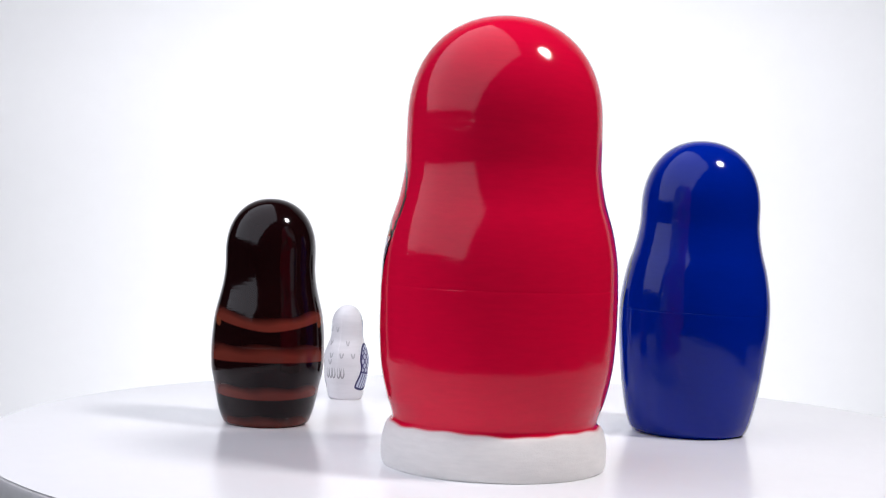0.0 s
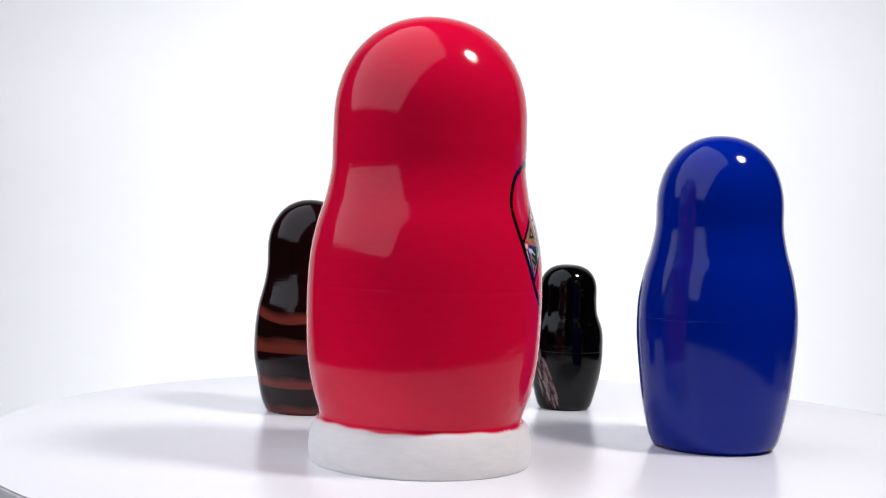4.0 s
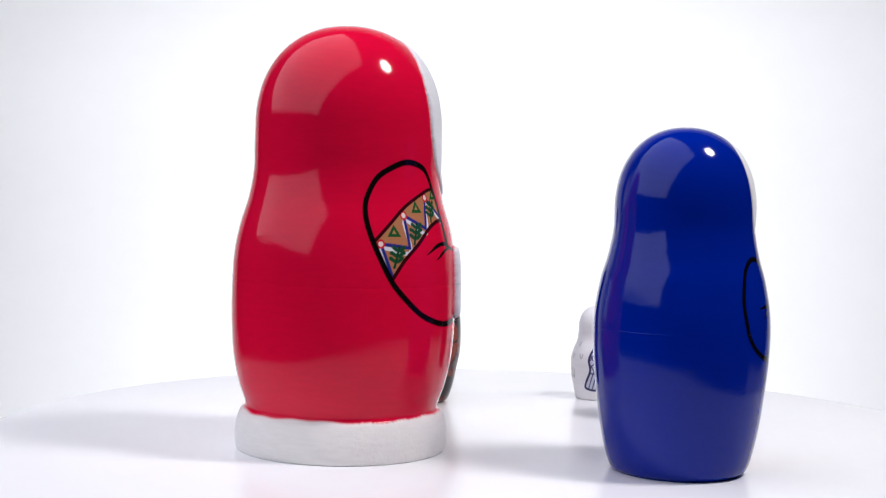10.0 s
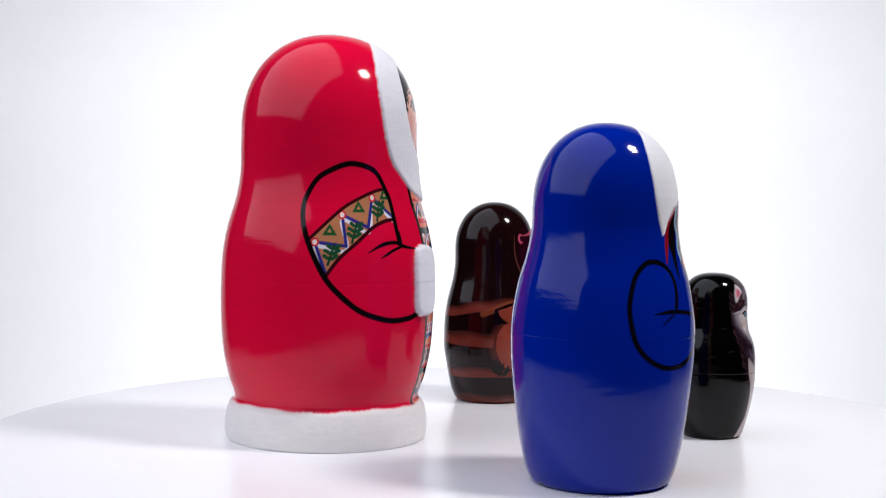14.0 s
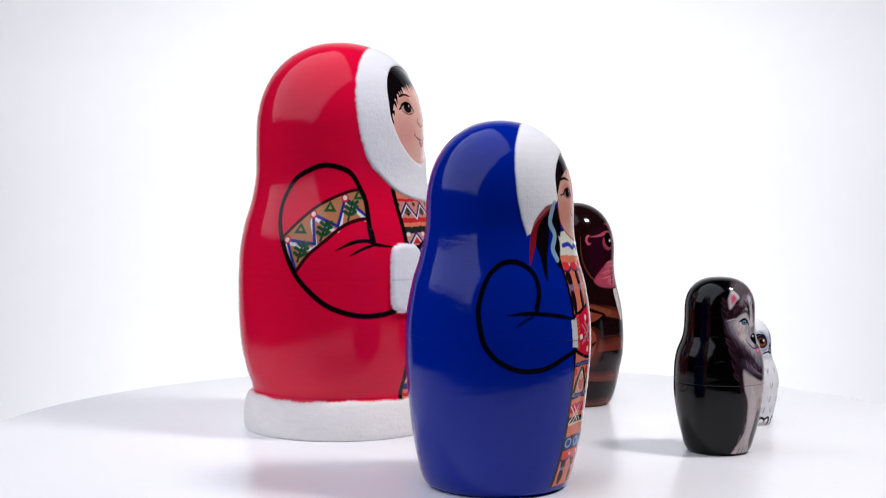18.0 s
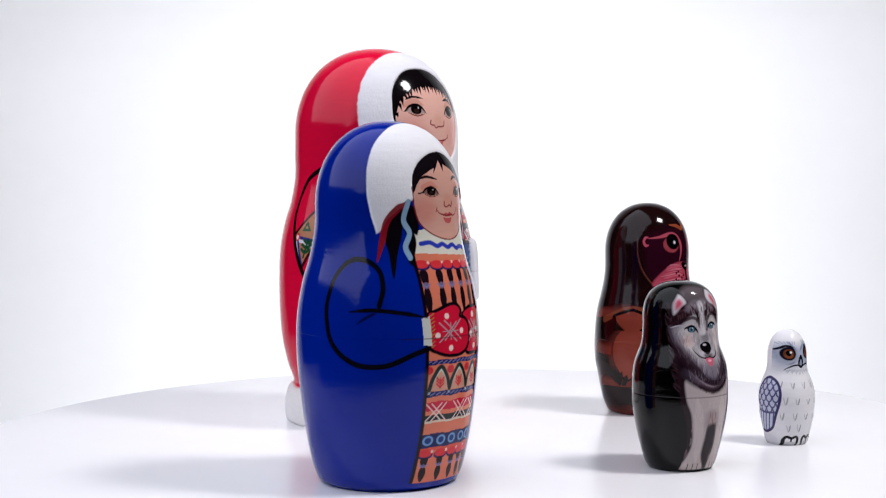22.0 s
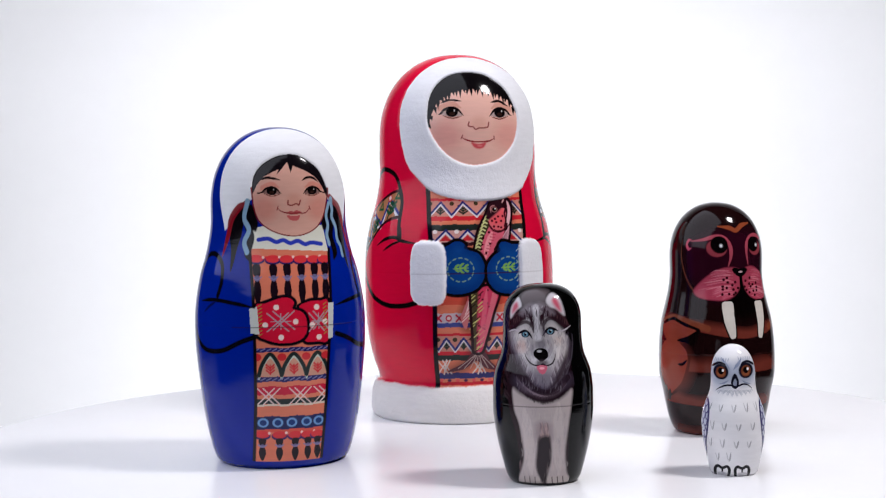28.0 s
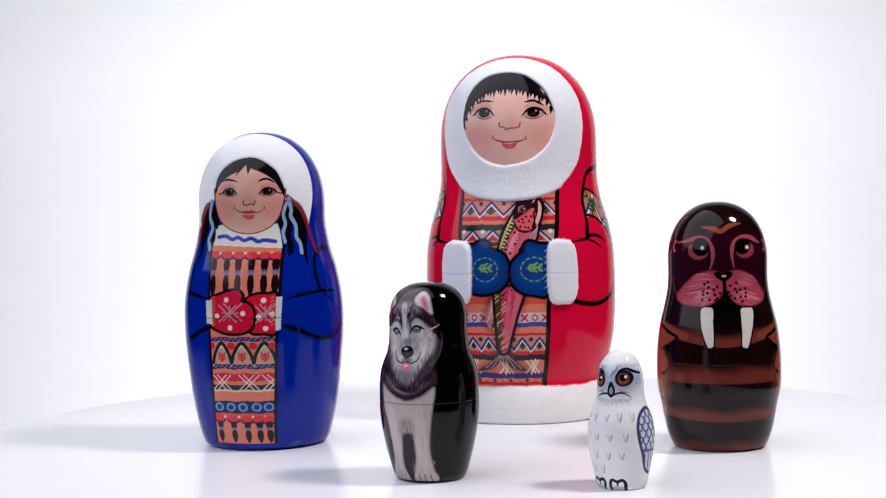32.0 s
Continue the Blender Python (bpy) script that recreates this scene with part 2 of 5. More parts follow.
    def dot(self, name, centre, rx, ry, colour, turn=0.0, soft=0.0, alpha=1.0, clip=None):
        cx, cy, ok = self.chart(name)
        if clip is not None:
            ok = ok & clip
        c = self.points(name, [centre])[0]
        m = max(rx, ry) * (1 + soft)
        idx = self.box(cx, cy, ok, c[None], m)
        dx, dy = cx[idx] - c[0], cy[idx] - c[1]
        k, s = math.cos(radians(turn)), math.sin(radians(turn))
        d = np.hypot((k * dx + s * dy) / rx, (k * dy - s * dx) / ry)
        a = np.clip((1 - d) / max(soft, 0.12) + 0.5, 0, 1)
        keep = a > 0
        self.put(idx[keep], colour, a[keep] * alpha)
        return idx[keep]

    def seam(self, u, colour=(30, 12, 12), alpha=0.7, half=0.0012):
        """The joint where the two halves meet: a fine groove."""
        d = np.abs(self.u - u)
        idx = np.flatnonzero((d < half * 2.2) & (np.abs(self.A - 5) < 44))
        self.put(idx, colour, alpha * np.clip(1.6 - d[idx] / half, 0, 1) * (1 - 0.75 * self.fur[idx]))
        self.lift -= 0.00009 * np.clip(1.5 - d / half, 0, 1)

    def plush(self, depth, thick, colour, edge=0.004, ragged=1.0):
        """Flocked fur where depth is above nought: raised and matt, with a soft rim of uneven fibre tips."""
        rng = np.random.default_rng(3)
        for times, amount in ((1, 0.00035 * ragged), (7, 0.0005 * ragged)):
            tips = self.soften(rng.normal(0, 1, len(self.u)), times)
            depth = depth + amount * self.fine * tips / tips.std()
        a = np.clip(0.5 + depth / edge, 0, 1)
        idx = np.flatnonzero(a > 0)
        self.put(idx, colour, a[idx])
        self.fur[idx] = np.maximum(self.fur[idx], a[idx])
        self.lift[idx] = np.maximum(self.lift[idx], thick * (a[idx] > 0.5))

    def soften(self, field, times):
        g = field.reshape(self.shape)
        for _ in range(times):
            g = (g + np.roll(g, 1, 1) + np.roll(g, -1, 1)) / 3
            g = (g + np.vstack([g[:1], g[:-1]]) + np.vstack([g[1:], g[-1:]])) / 3
        return g.ravel()

    def build(self, name, rough=0.00007):
        lift = np.where(self.lift > 0, self.lift, 0)
        fur = self.soften(self.fur, 2)
        lift = self.soften(lift, 14) * np.clip(fur * 1.3 - 0.3, 0, 1) + np.minimum(self.lift, 0)
        if self.fur.any():
            rng = np.random.default_rng(7)
            fuzz = self.soften(rng.normal(0, 1, len(lift)), 1)
            clump = self.soften(rng.normal(0, 1, len(lift)), 12)
            lift = lift + fur * self.fine * rough * (0.3 * fuzz / fuzz.std() + 0.25 * clump / clump.std())
        rr = np.maximum(self.R + lift, 0.0001)
        a = np.radians(self.A)
        n = len(a)
        co = np.c_[rr * np.sin(a), -rr * np.cos(a), np.maximum(self.Z, 0)]
        rows, cols = self.shape
        i = np.arange(n).reshape(rows, cols)
        j = np.roll(i, -1, 1)
        quads = np.stack([i[:-1], j[:-1], j[1:], i[1:]], -1).reshape(-1)
        nq = len(quads) // 4
        loops = np.r_[quads, i[0][::-1], i[-1]].astype(np.int32)
        starts = np.r_[np.arange(nq) * 4, nq * 4, nq * 4 + cols].astype(np.int32)
        me = bpy.data.meshes.new(name)
        me.vertices.add(n)
        me.vertices.foreach_set("co", co.astype(np.float32).ravel())
        me.loops.add(len(loops))
        me.loops.foreach_set("vertex_index", loops)
        me.polygons.add(nq + 2)
        me.polygons.foreach_set("loop_start", starts)
        me.update(calc_edges=True)
        flags = np.ones(nq + 2, bool)
        flags[nq] = False
        me.polygons.foreach_set("use_smooth", flags)
        me.attributes.new("paint", "FLOAT_COLOR", "POINT").data.foreach_set("color", np.c_[np.clip(self.paint, 0, 1), np.ones(n)].astype(np.float32).ravel())
        me.attributes.new("fur", "FLOAT", "POINT").data.foreach_set("value", fur.astype(np.float32))
        me.materials.append(M_DOLL)
        me.validate()
        return new(name, me)


def seat(ob, x, y, front):
    """Stands a doll on the tilted plate, its painted front turned to that bearing."""
    m = TILT @ Matrix.Translation((x, y, 0.0)) @ pose(0, 0, 0, 0, 0, front + 90)
    ob.matrix_world = m
    return ob

# turned profiles: height as a fraction, radius in plan units; then where the dome starts, its radius and fullness
RED_PROFILE = ([(0, 0.0675), (0.008, 0.0695), (0.03, 0.0704), (0.06, 0.07), (0.09, 0.0678), (0.108, 0.065), (0.157, 0.0693), (0.219, 0.0731), (0.282, 0.0747), (0.345, 0.0752), (0.407, 0.075), (0.47, 0.0738), (0.533, 0.0704), (0.595, 0.0652), (0.658, 0.0622), (0.72, 0.062)], (0.76, 0.0618, 2.2))
BLUE_PROFILE = ([(0, 0.0402), (0.012, 0.0433), (0.056, 0.0467), (0.15, 0.0509), (0.243, 0.0535), (0.336, 0.0555), (0.383, 0.0559), (0.43, 0.0559), (0.477, 0.0551), (0.523, 0.0535), (0.57, 0.0513), (0.617, 0.0482), (0.664, 0.0459), (0.71, 0.0444)], (0.76, 0.0442, 2.2))
WALRUS_PROFILE = ([(0, 0.029), (0.01, 0.031), (0.058, 0.0343), (0.12, 0.0367), (0.183, 0.0386), (0.246, 0.0407), (0.309, 0.0412), (0.372, 0.041), (0.435, 0.0402), (0.497, 0.0388), (0.56, 0.0363), (0.623, 0.034), (0.686, 0.0328)], (0.76, 0.0328, 2.2))
HUSKY_PROFILE = ([(0, 0.0199), (0.01, 0.0209), (0.034, 0.0224), (0.1, 0.0247), (0.166, 0.0267), (0.232, 0.0283), (0.297, 0.0295), (0.363, 0.0302), (0.43, 0.0302), (0.495, 0.03), (0.561, 0.0289), (0.605, 0.0272), (0.649, 0.0251), (0.693, 0.0241), (0.758, 0.0236)], (0.8, 0.0236, 2.5))
OWL_PROFILE = ([(0, 0.0132), (0.02, 0.0143), (0.095, 0.0157), (0.173, 0.017), (0.25, 0.0183), (0.33, 0.0188), (0.407, 0.0192), (0.485, 0.0184), (0.562, 0.0164), (0.625, 0.0144), (0.687, 0.0135)], (0.76, 0.0133, 2.15))


def mirrored(pts, centre):
    return [(2 * centre - a, u) for a, u in pts]


def rounded(u, at, values):
    """A smooth edge through a few heights."""
    grid = np.linspace(at[0] - 0.05, at[-1] + 0.05, 601)
    line = np.convolve(np.pad(np.interp(grid, at, values), 24, mode="edge"), np.hanning(49) / np.hanning(49).sum(), "valid")
    return np.interp(u, grid, line)


def eye(c, x, u, r, out, white=(182, 156, 150), skin=(190, 120, 100)):
    """A painted almond eye; out is -1 or 1, the side of its outer corner."""
    def at(pts):
        return [(x + out * a * r, u + b * r) for a, b in pts]

    c.line("front", at([(-1.8, 0.9), (0, 1.75), (1.9, 1.1), (2.6, 0.4)]), 1.1 * r, skin, taper=True, alpha=0.5)
    c.area("front", at([(-2.0, -0.6), (-1.1, 0.45), (0, 0.85), (1.3, 0.5), (2.2, -0.3), (1.2, -0.75), (0, -0.95), (-1.2, -0.85)]), white)
    c.dot("front", (x, u), 1.22 * r, 1.0 * r, (10, 7, 8))
    c.dot("front", (x, u - 0.3 * r), 0.6 * r, 0.4 * r, (44, 26, 22), soft=0.5)
    c.dot("front", (x + 0.5 * r, u + 0.35 * r), 0.15 * r, 0.19 * r, (190, 186, 184))
    c.line("front", at([(-2.3, -0.75), (-1.2, 0.5), (0, 0.98), (1.4, 0.6), (2.5, -0.35)]), 0.5 * r, (12, 7, 8), taper=True)
    c.line("front", at([(-1.9, -0.85), (0, -1.25), (1.9, -0.65)]), 0.26 * r, (128, 62, 54), taper=True)
    c.line("front", at([(1.7, 0.0), (2.3, -0.35), (2.8, -0.4)]), 0.2 * r, (24, 12, 12), taper=True)


def tree(c, chart, a, u, w, h, colour, clip=None):
    """A small fir-leaf sprig."""
    c.line(chart, [(a, u - h), (a, u + h)], 0.0035, colour, clip=clip)
    for k in (-0.6, 0.0, 0.55):
        c.line(chart, [(a - w, u + k * h + 0.5 * h), (a, u + k * h - 0.2 * h), (a + w, u + k * h + 0.5 * h)], 0.0045, colour, round_=False, clip=clip)


def red_doll():
    c = Canvas(RED_PROFILE, 0.17638, 108, 0.30, 660, 1.6)
    mid = 5.0
    u, A = c.u, c.A
    orange, tan, red, green, navy, black = (226, 124, 94), (204, 134, 118), (208, 40, 52), (36, 44, 40), (40, 44, 110), (14, 8, 10)
    c.paint[:] = srgb(223, 10, 56)

    # woven front panel, band over band
    left = np.interp(u, [0.10, 0.106, 0.313, 0.498, 0.632], [-24.7, -24.7, -23.5, -26.2, -30.3])
    right = np.interp(u, [0.10, 0.105, 0.317, 0.48, 0.614], [27.6, 27.6, 28.5, 33.8, 39.2])
    panel = (A > left) & (A < right) & (u < 0.64) & (u > 0.09)
    wobble = 0.0007 * np.sin(np.radians(A) * 23) + 0.0005 * np.sin(np.radians(A) * 61 + 1)
    for lo, hi, col in ((0.09, 0.64, orange), (0.593, 0.600, red), (0.553, 0.593, tan), (0.541, 0.553, red), (0.515, 0.531, green), (0.483, 0.515, (206, 150, 140)),
                        (0.476, 0.485, (60, 26, 34)), (0.32, 0.35, (214, 84, 66)), (0.273, 0.298, (208, 188, 194)), (0.261, 0.273, (62, 70, 140)), (0.238, 0.245, red),
                        (0.197, 0.238, tan), (0.187, 0.197, red), (0.172, 0.187, green), (0.122, 0.138, navy), (0.104, 0.113, red)):
        c.put(np.flatnonzero(panel & (u > lo + wobble) & (u < hi + wobble)), col)
    for row, (lo, hi, peaks) in enumerate(((0.556, 0.590, (-35, -20.6, -6.1, 11, 29.5, 44)), (0.487, 0.516, (-30, -16.9, -3.8, 10, 24.3, 38)), (0.201, 0.232, (-27.4, -17.3, -7.2, 2.9, 13.0, 23.1, 33.2)))):
        zig = []
        for k in range(len(peaks) - 1):
            zig += [(peaks[k], hi), ((peaks[k] + peaks[k + 1]) / 2, lo)]
        for k in range(len(peaks) - 1):
            a, half = peaks[k], (peaks[k + 1] - peaks[k]) / 2
            if row == 1:
                c.area("wrap", [(a - 0.55 * half, lo + 0.001), (a, hi - 0.012), (a + 0.55 * half, lo + 0.001)], (200, 44, 52), round_=False, clip=panel)
                c.dot("wrap", (a + half, hi - 0.004), 0.0065, 0.0055, (236, 222, 218), clip=panel)
            else:
                tree(c, "wrap", a, lo + 0.012, 0.36 * half, 0.011, (30, 44, 34), clip=panel)
                c.dot("wrap", (a + half, hi - 0.004), 0.0066, 0.0056, (62, 52, 34), clip=panel)
        c.line("wrap", [(a, v - 0.0055) for a, v in zig], 0.0055, (222, 212, 216), round_=False, clip=panel)
        c.line("wrap", zig, 0.0055, navy, round_=False, clip=panel)
    for k in range(-3, 9):
        a = 14.4 + 6.0 * (k - 5)
        if k % 2:
            c.line("wrap", [(a - 1.6, 0.277), (a + 1.6, 0.293)], 0.0052, (196, 40, 58), round_=False, clip=panel)
            c.line("wrap", [(a - 1.6, 0.293), (a + 1.6, 0.277)], 0.0052, (196, 40, 58), round_=False, clip=panel)
        else:
            c.dot("wrap", (a, 0.285), 0.0085, 0.0090, (196, 40, 58), clip=panel)
            c.dot("wrap", (a, 0.285), 0.0045, 0.005, (226, 200, 194), clip=panel)
    for a in (-19.0, 3.0, 19.5):
        for dx, dy, off in ((3.0, 0.017, -1.3), (-3.0, 0.017, -1.3), (2.2, 0.019, 1.2), (-2.6, 0.018, 1.4), (1.0, 0.020, 0.2)):
            c.line("wrap", [(a + off - dx, 0.154 - dy), (a + off + dx, 0.154 + dy)], 0.0036, (232, 214, 204), round_=False, clip=panel)
    for k in range(10):
        c.dot("wrap", (-22 + 5.4 * k, 0.117), 0.006, 0.004, (70, 30, 70) if k % 2 else (230, 90, 90), clip=panel)
    for edge in (left, right):
        d = np.abs(A - edge) * np.radians(1) * c.R / c.height
        idx = np.flatnonzero((d < 0.0072) & (u < 0.65) & (u > 0.09))
        c.put(idx, black, np.clip((0.0072 - d[idx]) / 0.0016, 0, 1))

    # salmon held in the mittens
    fish_up = [(-0.004, 0.455), (0.006, 0.504), (0.020, 0.534), (0.036, 0.562), (0.047, 0.587), (0.068, 0.597), (0.088, 0.601), (0.104, 0.594), (0.111, 0.577), (0.108, 0.547), (0.103, 0.522), (0.097, 0.488), (0.082, 0.468), (0.060, 0.450), (0.030, 0.430)]
    fish_low = [(-0.017, 0.366), (-0.013, 0.289), (-0.009, 0.229), (-0.006, 0.194), (0.018, 0.192), (0.031, 0.229), (0.048, 0.289), (0.066, 0.366)]
    tail = [(-0.006, 0.198), (-0.028, 0.168), (-0.072, 0.142), (-0.030, 0.148), (0.003, 0.170), (0.027, 0.150), (0.064, 0.143), (0.040, 0.169), (0.022, 0.198)]
    fin = [(-0.014, 0.345), (-0.036, 0.300), (-0.040, 0.285), (-0.026, 0.255), (-0.016, 0.300)]
    for shape in (fish_up, fish_low, tail, fin):
        c.area("front", shape, (34, 12, 16), soft=0.019)
    c.area("front", tail, (84, 42, 50))
    c.area("front", fin, (196, 110, 112))
    c.area("front", fish_low, (206, 62, 92))
    c.area("front", [(-0.017, 0.366), (-0.013, 0.289), (-0.009, 0.229), (-0.006, 0.20), (0.002, 0.20), (0.004, 0.289), (0.006, 0.366)], (74, 64, 44), soft=0.003)
    rng = random.Random(5)
    for k in range(30):
        v = 0.20 + 0.165 * k / 30
        x = -0.012 + 0.03 * rng.random()
        c.line("front", [(x - 0.007, v - 0.005), (x + 0.006, v + 0.006)], 0.0026, (30, 24, 16) if k % 3 == 0 else (200, 194, 116), round_=False)
    for k in range(26):
        v = 0.205 + 0.16 * k / 26
        x = 0.010 + 0.040 * (v - 0.2) / 0.165
        c.line("front", [(x, v), (x + 0.016, v + 0.010)], 0.0022, (236, 150, 160), round_=False, alpha=0.7)
    for k in range(18):
        v = 0.21 + 0.15 * rng.random()
        c.dot("front", (0.002 + 0.035 * rng.random(), v), 0.0026, 0.0026, (40, 20, 24))
    for k in range(7):
        c.line("front", [(0.008, 0.194), (-0.045 + 0.016 * k, 0.150)], 0.002, (206, 176, 168), round_=False, alpha=0.7)
    for k in range(6):
        c.line("front", [(-0.036 + 0.004 * k, 0.275 + 0.010 * k), (-0.018, 0.292 + 0.010 * k)], 0.002, (240, 210, 206), round_=False)
    c.line("front", fish_low + fish_low[:1], 0.0075, (38, 14, 20))
    c.line("front", [(0.030, 0.36), (0.022, 0.29), (0.012, 0.21)], 0.012, (226, 104, 128), taper=True, alpha=0.7)
    # its head and shoulders above the mittens
    c.area("front", fish_up, (40, 14, 20))
    c.area("front", [(0.012, 0.455), (0.024, 0.489), (0.038, 0.524), (0.049, 0.521), (0.070, 0.508), (0.085, 0.511), (0.073, 0.488), (0.053, 0.467), (0.050, 0.449), (0.029, 0.429)], (212, 92, 112))
    c.line("front", [(0.028, 0.440), (0.036, 0.478), (0.050, 0.510)], 0.014, (236, 150, 158), taper=True, alpha=0.8)
    c.area("front", [(-0.004, 0.458), (0.006, 0.504), (0.020, 0.534), (0.036, 0.559), (0.043, 0.529), (0.027, 0.497), (0.012, 0.455)], (58, 52, 32))
    for k in range(11):
        g = k / 10
        x, v = 0.000 + 0.032 * g ** 1.2, 0.456 + 0.090 * g
        c.line("front", [(x - 0.002, v), (x + 0.006, v + 0.007), (x + 0.013, v + 0.004)], 0.0038, (204, 202, 138))
    c.area("front", [(0.101, 0.524), (0.095, 0.488), (0.082, 0.475), (0.062, 0.467), (0.074, 0.488), (0.091, 0.514)], (208, 156, 166))
    for k in range(5):
        c.line("front", [(0.070 + 0.006 * k, 0.470 + 0.004 * k), (0.084 + 0.003 * k, 0.500 + 0.004 * k)], 0.002, (150, 90, 106), round_=False, alpha=0.8)
    c.area("front", [(0.042, 0.540), (0.050, 0.556), (0.080, 0.572), (0.092, 0.566), (0.090, 0.538), (0.084, 0.518), (0.064, 0.514), (0.048, 0.524)], (214, 96, 104))
    c.area("front", [(0.048, 0.544), (0.061, 0.553), (0.078, 0.567), (0.089, 0.562), (0.086, 0.540), (0.073, 0.531), (0.053, 0.532)], (222, 84, 92), soft=0.004)
    for k in range(9):
        c.line("front", [(0.026 + 0.003 * k, 0.452 + 0.0075 * k), (0.034 + 0.0035 * k, 0.450 + 0.0075 * k)], 0.0024, (170, 30, 52), round_=False, alpha=0.7)
    c.area("front", [(0.037, 0.541), (0.037, 0.568), (0.047, 0.585), (0.069, 0.596), (0.086, 0.597), (0.083, 0.586), (0.080, 0.572), (0.058, 0.553)], (44, 18, 26), soft=0.003)
    c.area("front", [(0.097, 0.592), (0.106, 0.575), (0.105, 0.547), (0.097, 0.526), (0.092, 0.537), (0.098, 0.562)], (224, 170, 176))
    c.line("front", [(0.090, 0.597), (0.083, 0.586)], 0.004, (206, 150, 150), taper=True)
    c.line("front", [(0.091, 0.598), (0.095, 0.577), (0.088, 0.558), (0.091, 0.540), (0.086, 0.524)], 0.005, (44, 12, 20))
    c.line("front", [(0.040, 0.535), (0.047, 0.520), (0.063, 0.510), (0.082, 0.514), (0.094, 0.530)], 0.0045, (60, 14, 24))
    for x, v in ((0.051, 0.539), (0.060, 0.544), (0.069, 0.550), (0.077, 0.538), (0.063, 0.535), (0.082, 0.551), (0.056, 0.524), (0.068, 0.523), (0.076, 0.521), (0.024, 0.495), (0.021, 0.477), (0.018, 0.465), (0.031, 0.455), (0.041, 0.509), (0.043, 0.479)):
        c.dot("front", (x, v), 0.0034, 0.003, (54, 10, 20))
    c.line("front", [(0.050, 0.560), (0.050, 0.575), (0.062, 0.580)], 0.003, (170, 110, 112), taper=True)
    c.dot("front", (0.060, 0.569), 0.0085, 0.0075, (150, 96, 92))
    c.dot("front", (0.060, 0.569), 0.0062, 0.0058, (12, 8, 10))
    c.dot("front", (0.0625, 0.571), 0.0016, 0.0016, (230, 230, 230))
    c.line("front", fish_up + fish_up[:1], 0.006, (30, 10, 16))

    # mittens with a stitched ring and a green sprig
    mit_l = [(-0.094, 0.365), (-0.069, 0.351), (-0.033, 0.349), (0.005, 0.363), (0.025, 0.393), (0.026, 0.422), (0.011, 0.452), (-0.015, 0.463), (-0.027, 0.468), (-0.027, 0.480), (-0.044, 0.487), (-0.063, 0.480), (-0.090, 0.454)]
    mit_r = [(0.032, 0.407), (0.037, 0.377), (0.059, 0.354), (0.091, 0.346), (0.126, 0.351), (0.132, 0.463), (0.103, 0.477), (0.078, 0.484), (0.067, 0.473), (0.071, 0.460), (0.053, 0.448), (0.037, 0.429)]
    for shape, cx in ((mit_l, -0.038), (mit_r, 0.092)):
        c.line("front", shape + shape[:1], 0.017, black)
        c.area("front", shape, (10, 52, 118))
        c.area("front", [(cx + 0.8 * (x - cx), 0.415 + 0.8 * (v - 0.415)) for x, v in shape], (16, 66, 136), soft=0.012)
        for k in range(13):
            a0, a1 = k * math.tau / 13, (k + 0.5) * math.tau / 13
            c.line("front", [(cx + 0.034 * math.cos(a), 0.412 + 0.031 * math.sin(a)) for a in (a0, (a0 + a1) / 2, a1)], 0.0034, (134, 172, 134), alpha=0.75)
        c.line("front", [(cx - 0.020, 0.415), (cx + 0.020, 0.417)], 0.0045, (138, 182, 84), taper=True)
        for k in (-0.012, 0.000, 0.012):
            for g in (-0.012 + 0.3 * abs(k), 0.013 - 0.3 * abs(k)):
                c.line("front", [(cx + k + 0.009, 0.416 + g), (cx + k + 0.003, 0.416 + 0.75 * g), (cx + k - 0.004, 0.416)], 0.0056, (122, 172, 80), taper=True)
        for k in range(7):
            sx = -0.082 if cx < 0 else 0.121
            c.line("front", [(sx - 0.004, 0.362 + 0.016 * k), (sx + 0.004, 0.370 + 0.016 * k)], 0.002, (170, 190, 190), round_=False)

    # sleeves: heavy outline, embroidered armband
    arm = [(-47.9, 0.498), (-49.0, 0.532), (-49.9, 0.592), (-53.1, 0.626), (-58.3, 0.660), (-65.6, 0.676), (-76.4, 0.682), (-87.1, 0.668), (-96.2, 0.645), (-102.2, 0.604), (-103.6, 0.570), (-101.9, 0.529),
           (-97.3, 0.476), (-90.4, 0.416), (-82.8, 0.377), (-74.0, 0.344), (-65.2, 0.326), (-54.4, 0.315), (-42.8, 0.317), (-35.3, 0.325)]
    top = [(-99.5, 0.505), (-90.3, 0.544), (-81.0, 0.578), (-71.0, 0.601), (-60.5, 0.618), (-52.9, 0.624)]
    bottom = [(-90.5, 0.420), (-83.1, 0.464), (-74.2, 0.498), (-64.9, 0.532), (-56.5, 0.548), (-48.8, 0.553)]
    fold_a = [(-68.2, 0.475), (-58.9, 0.494), (-50.7, 0.498), (-45.6, 0.489), (-32.3, 0.480)]
    fold_b = [(-60.7, 0.462), (-52.6, 0.480), (-45.6, 0.489)]
    zig = [(-90.5, 0.430), (-96.1, 0.500), (-79.7, 0.491), (-81.5, 0.563), (-67.1, 0.534), (-62.7, 0.603), (-50.9, 0.561)]
    trees = [(-87.2, 0.468), (-74.6, 0.519), (-59.2, 0.569)]
    wedges = [(-88.4, 0.528), (-71.7, 0.581), (-54.0, 0.611)]
    flip = (lambda pts: pts), (lambda pts: mirrored(pts, mid))
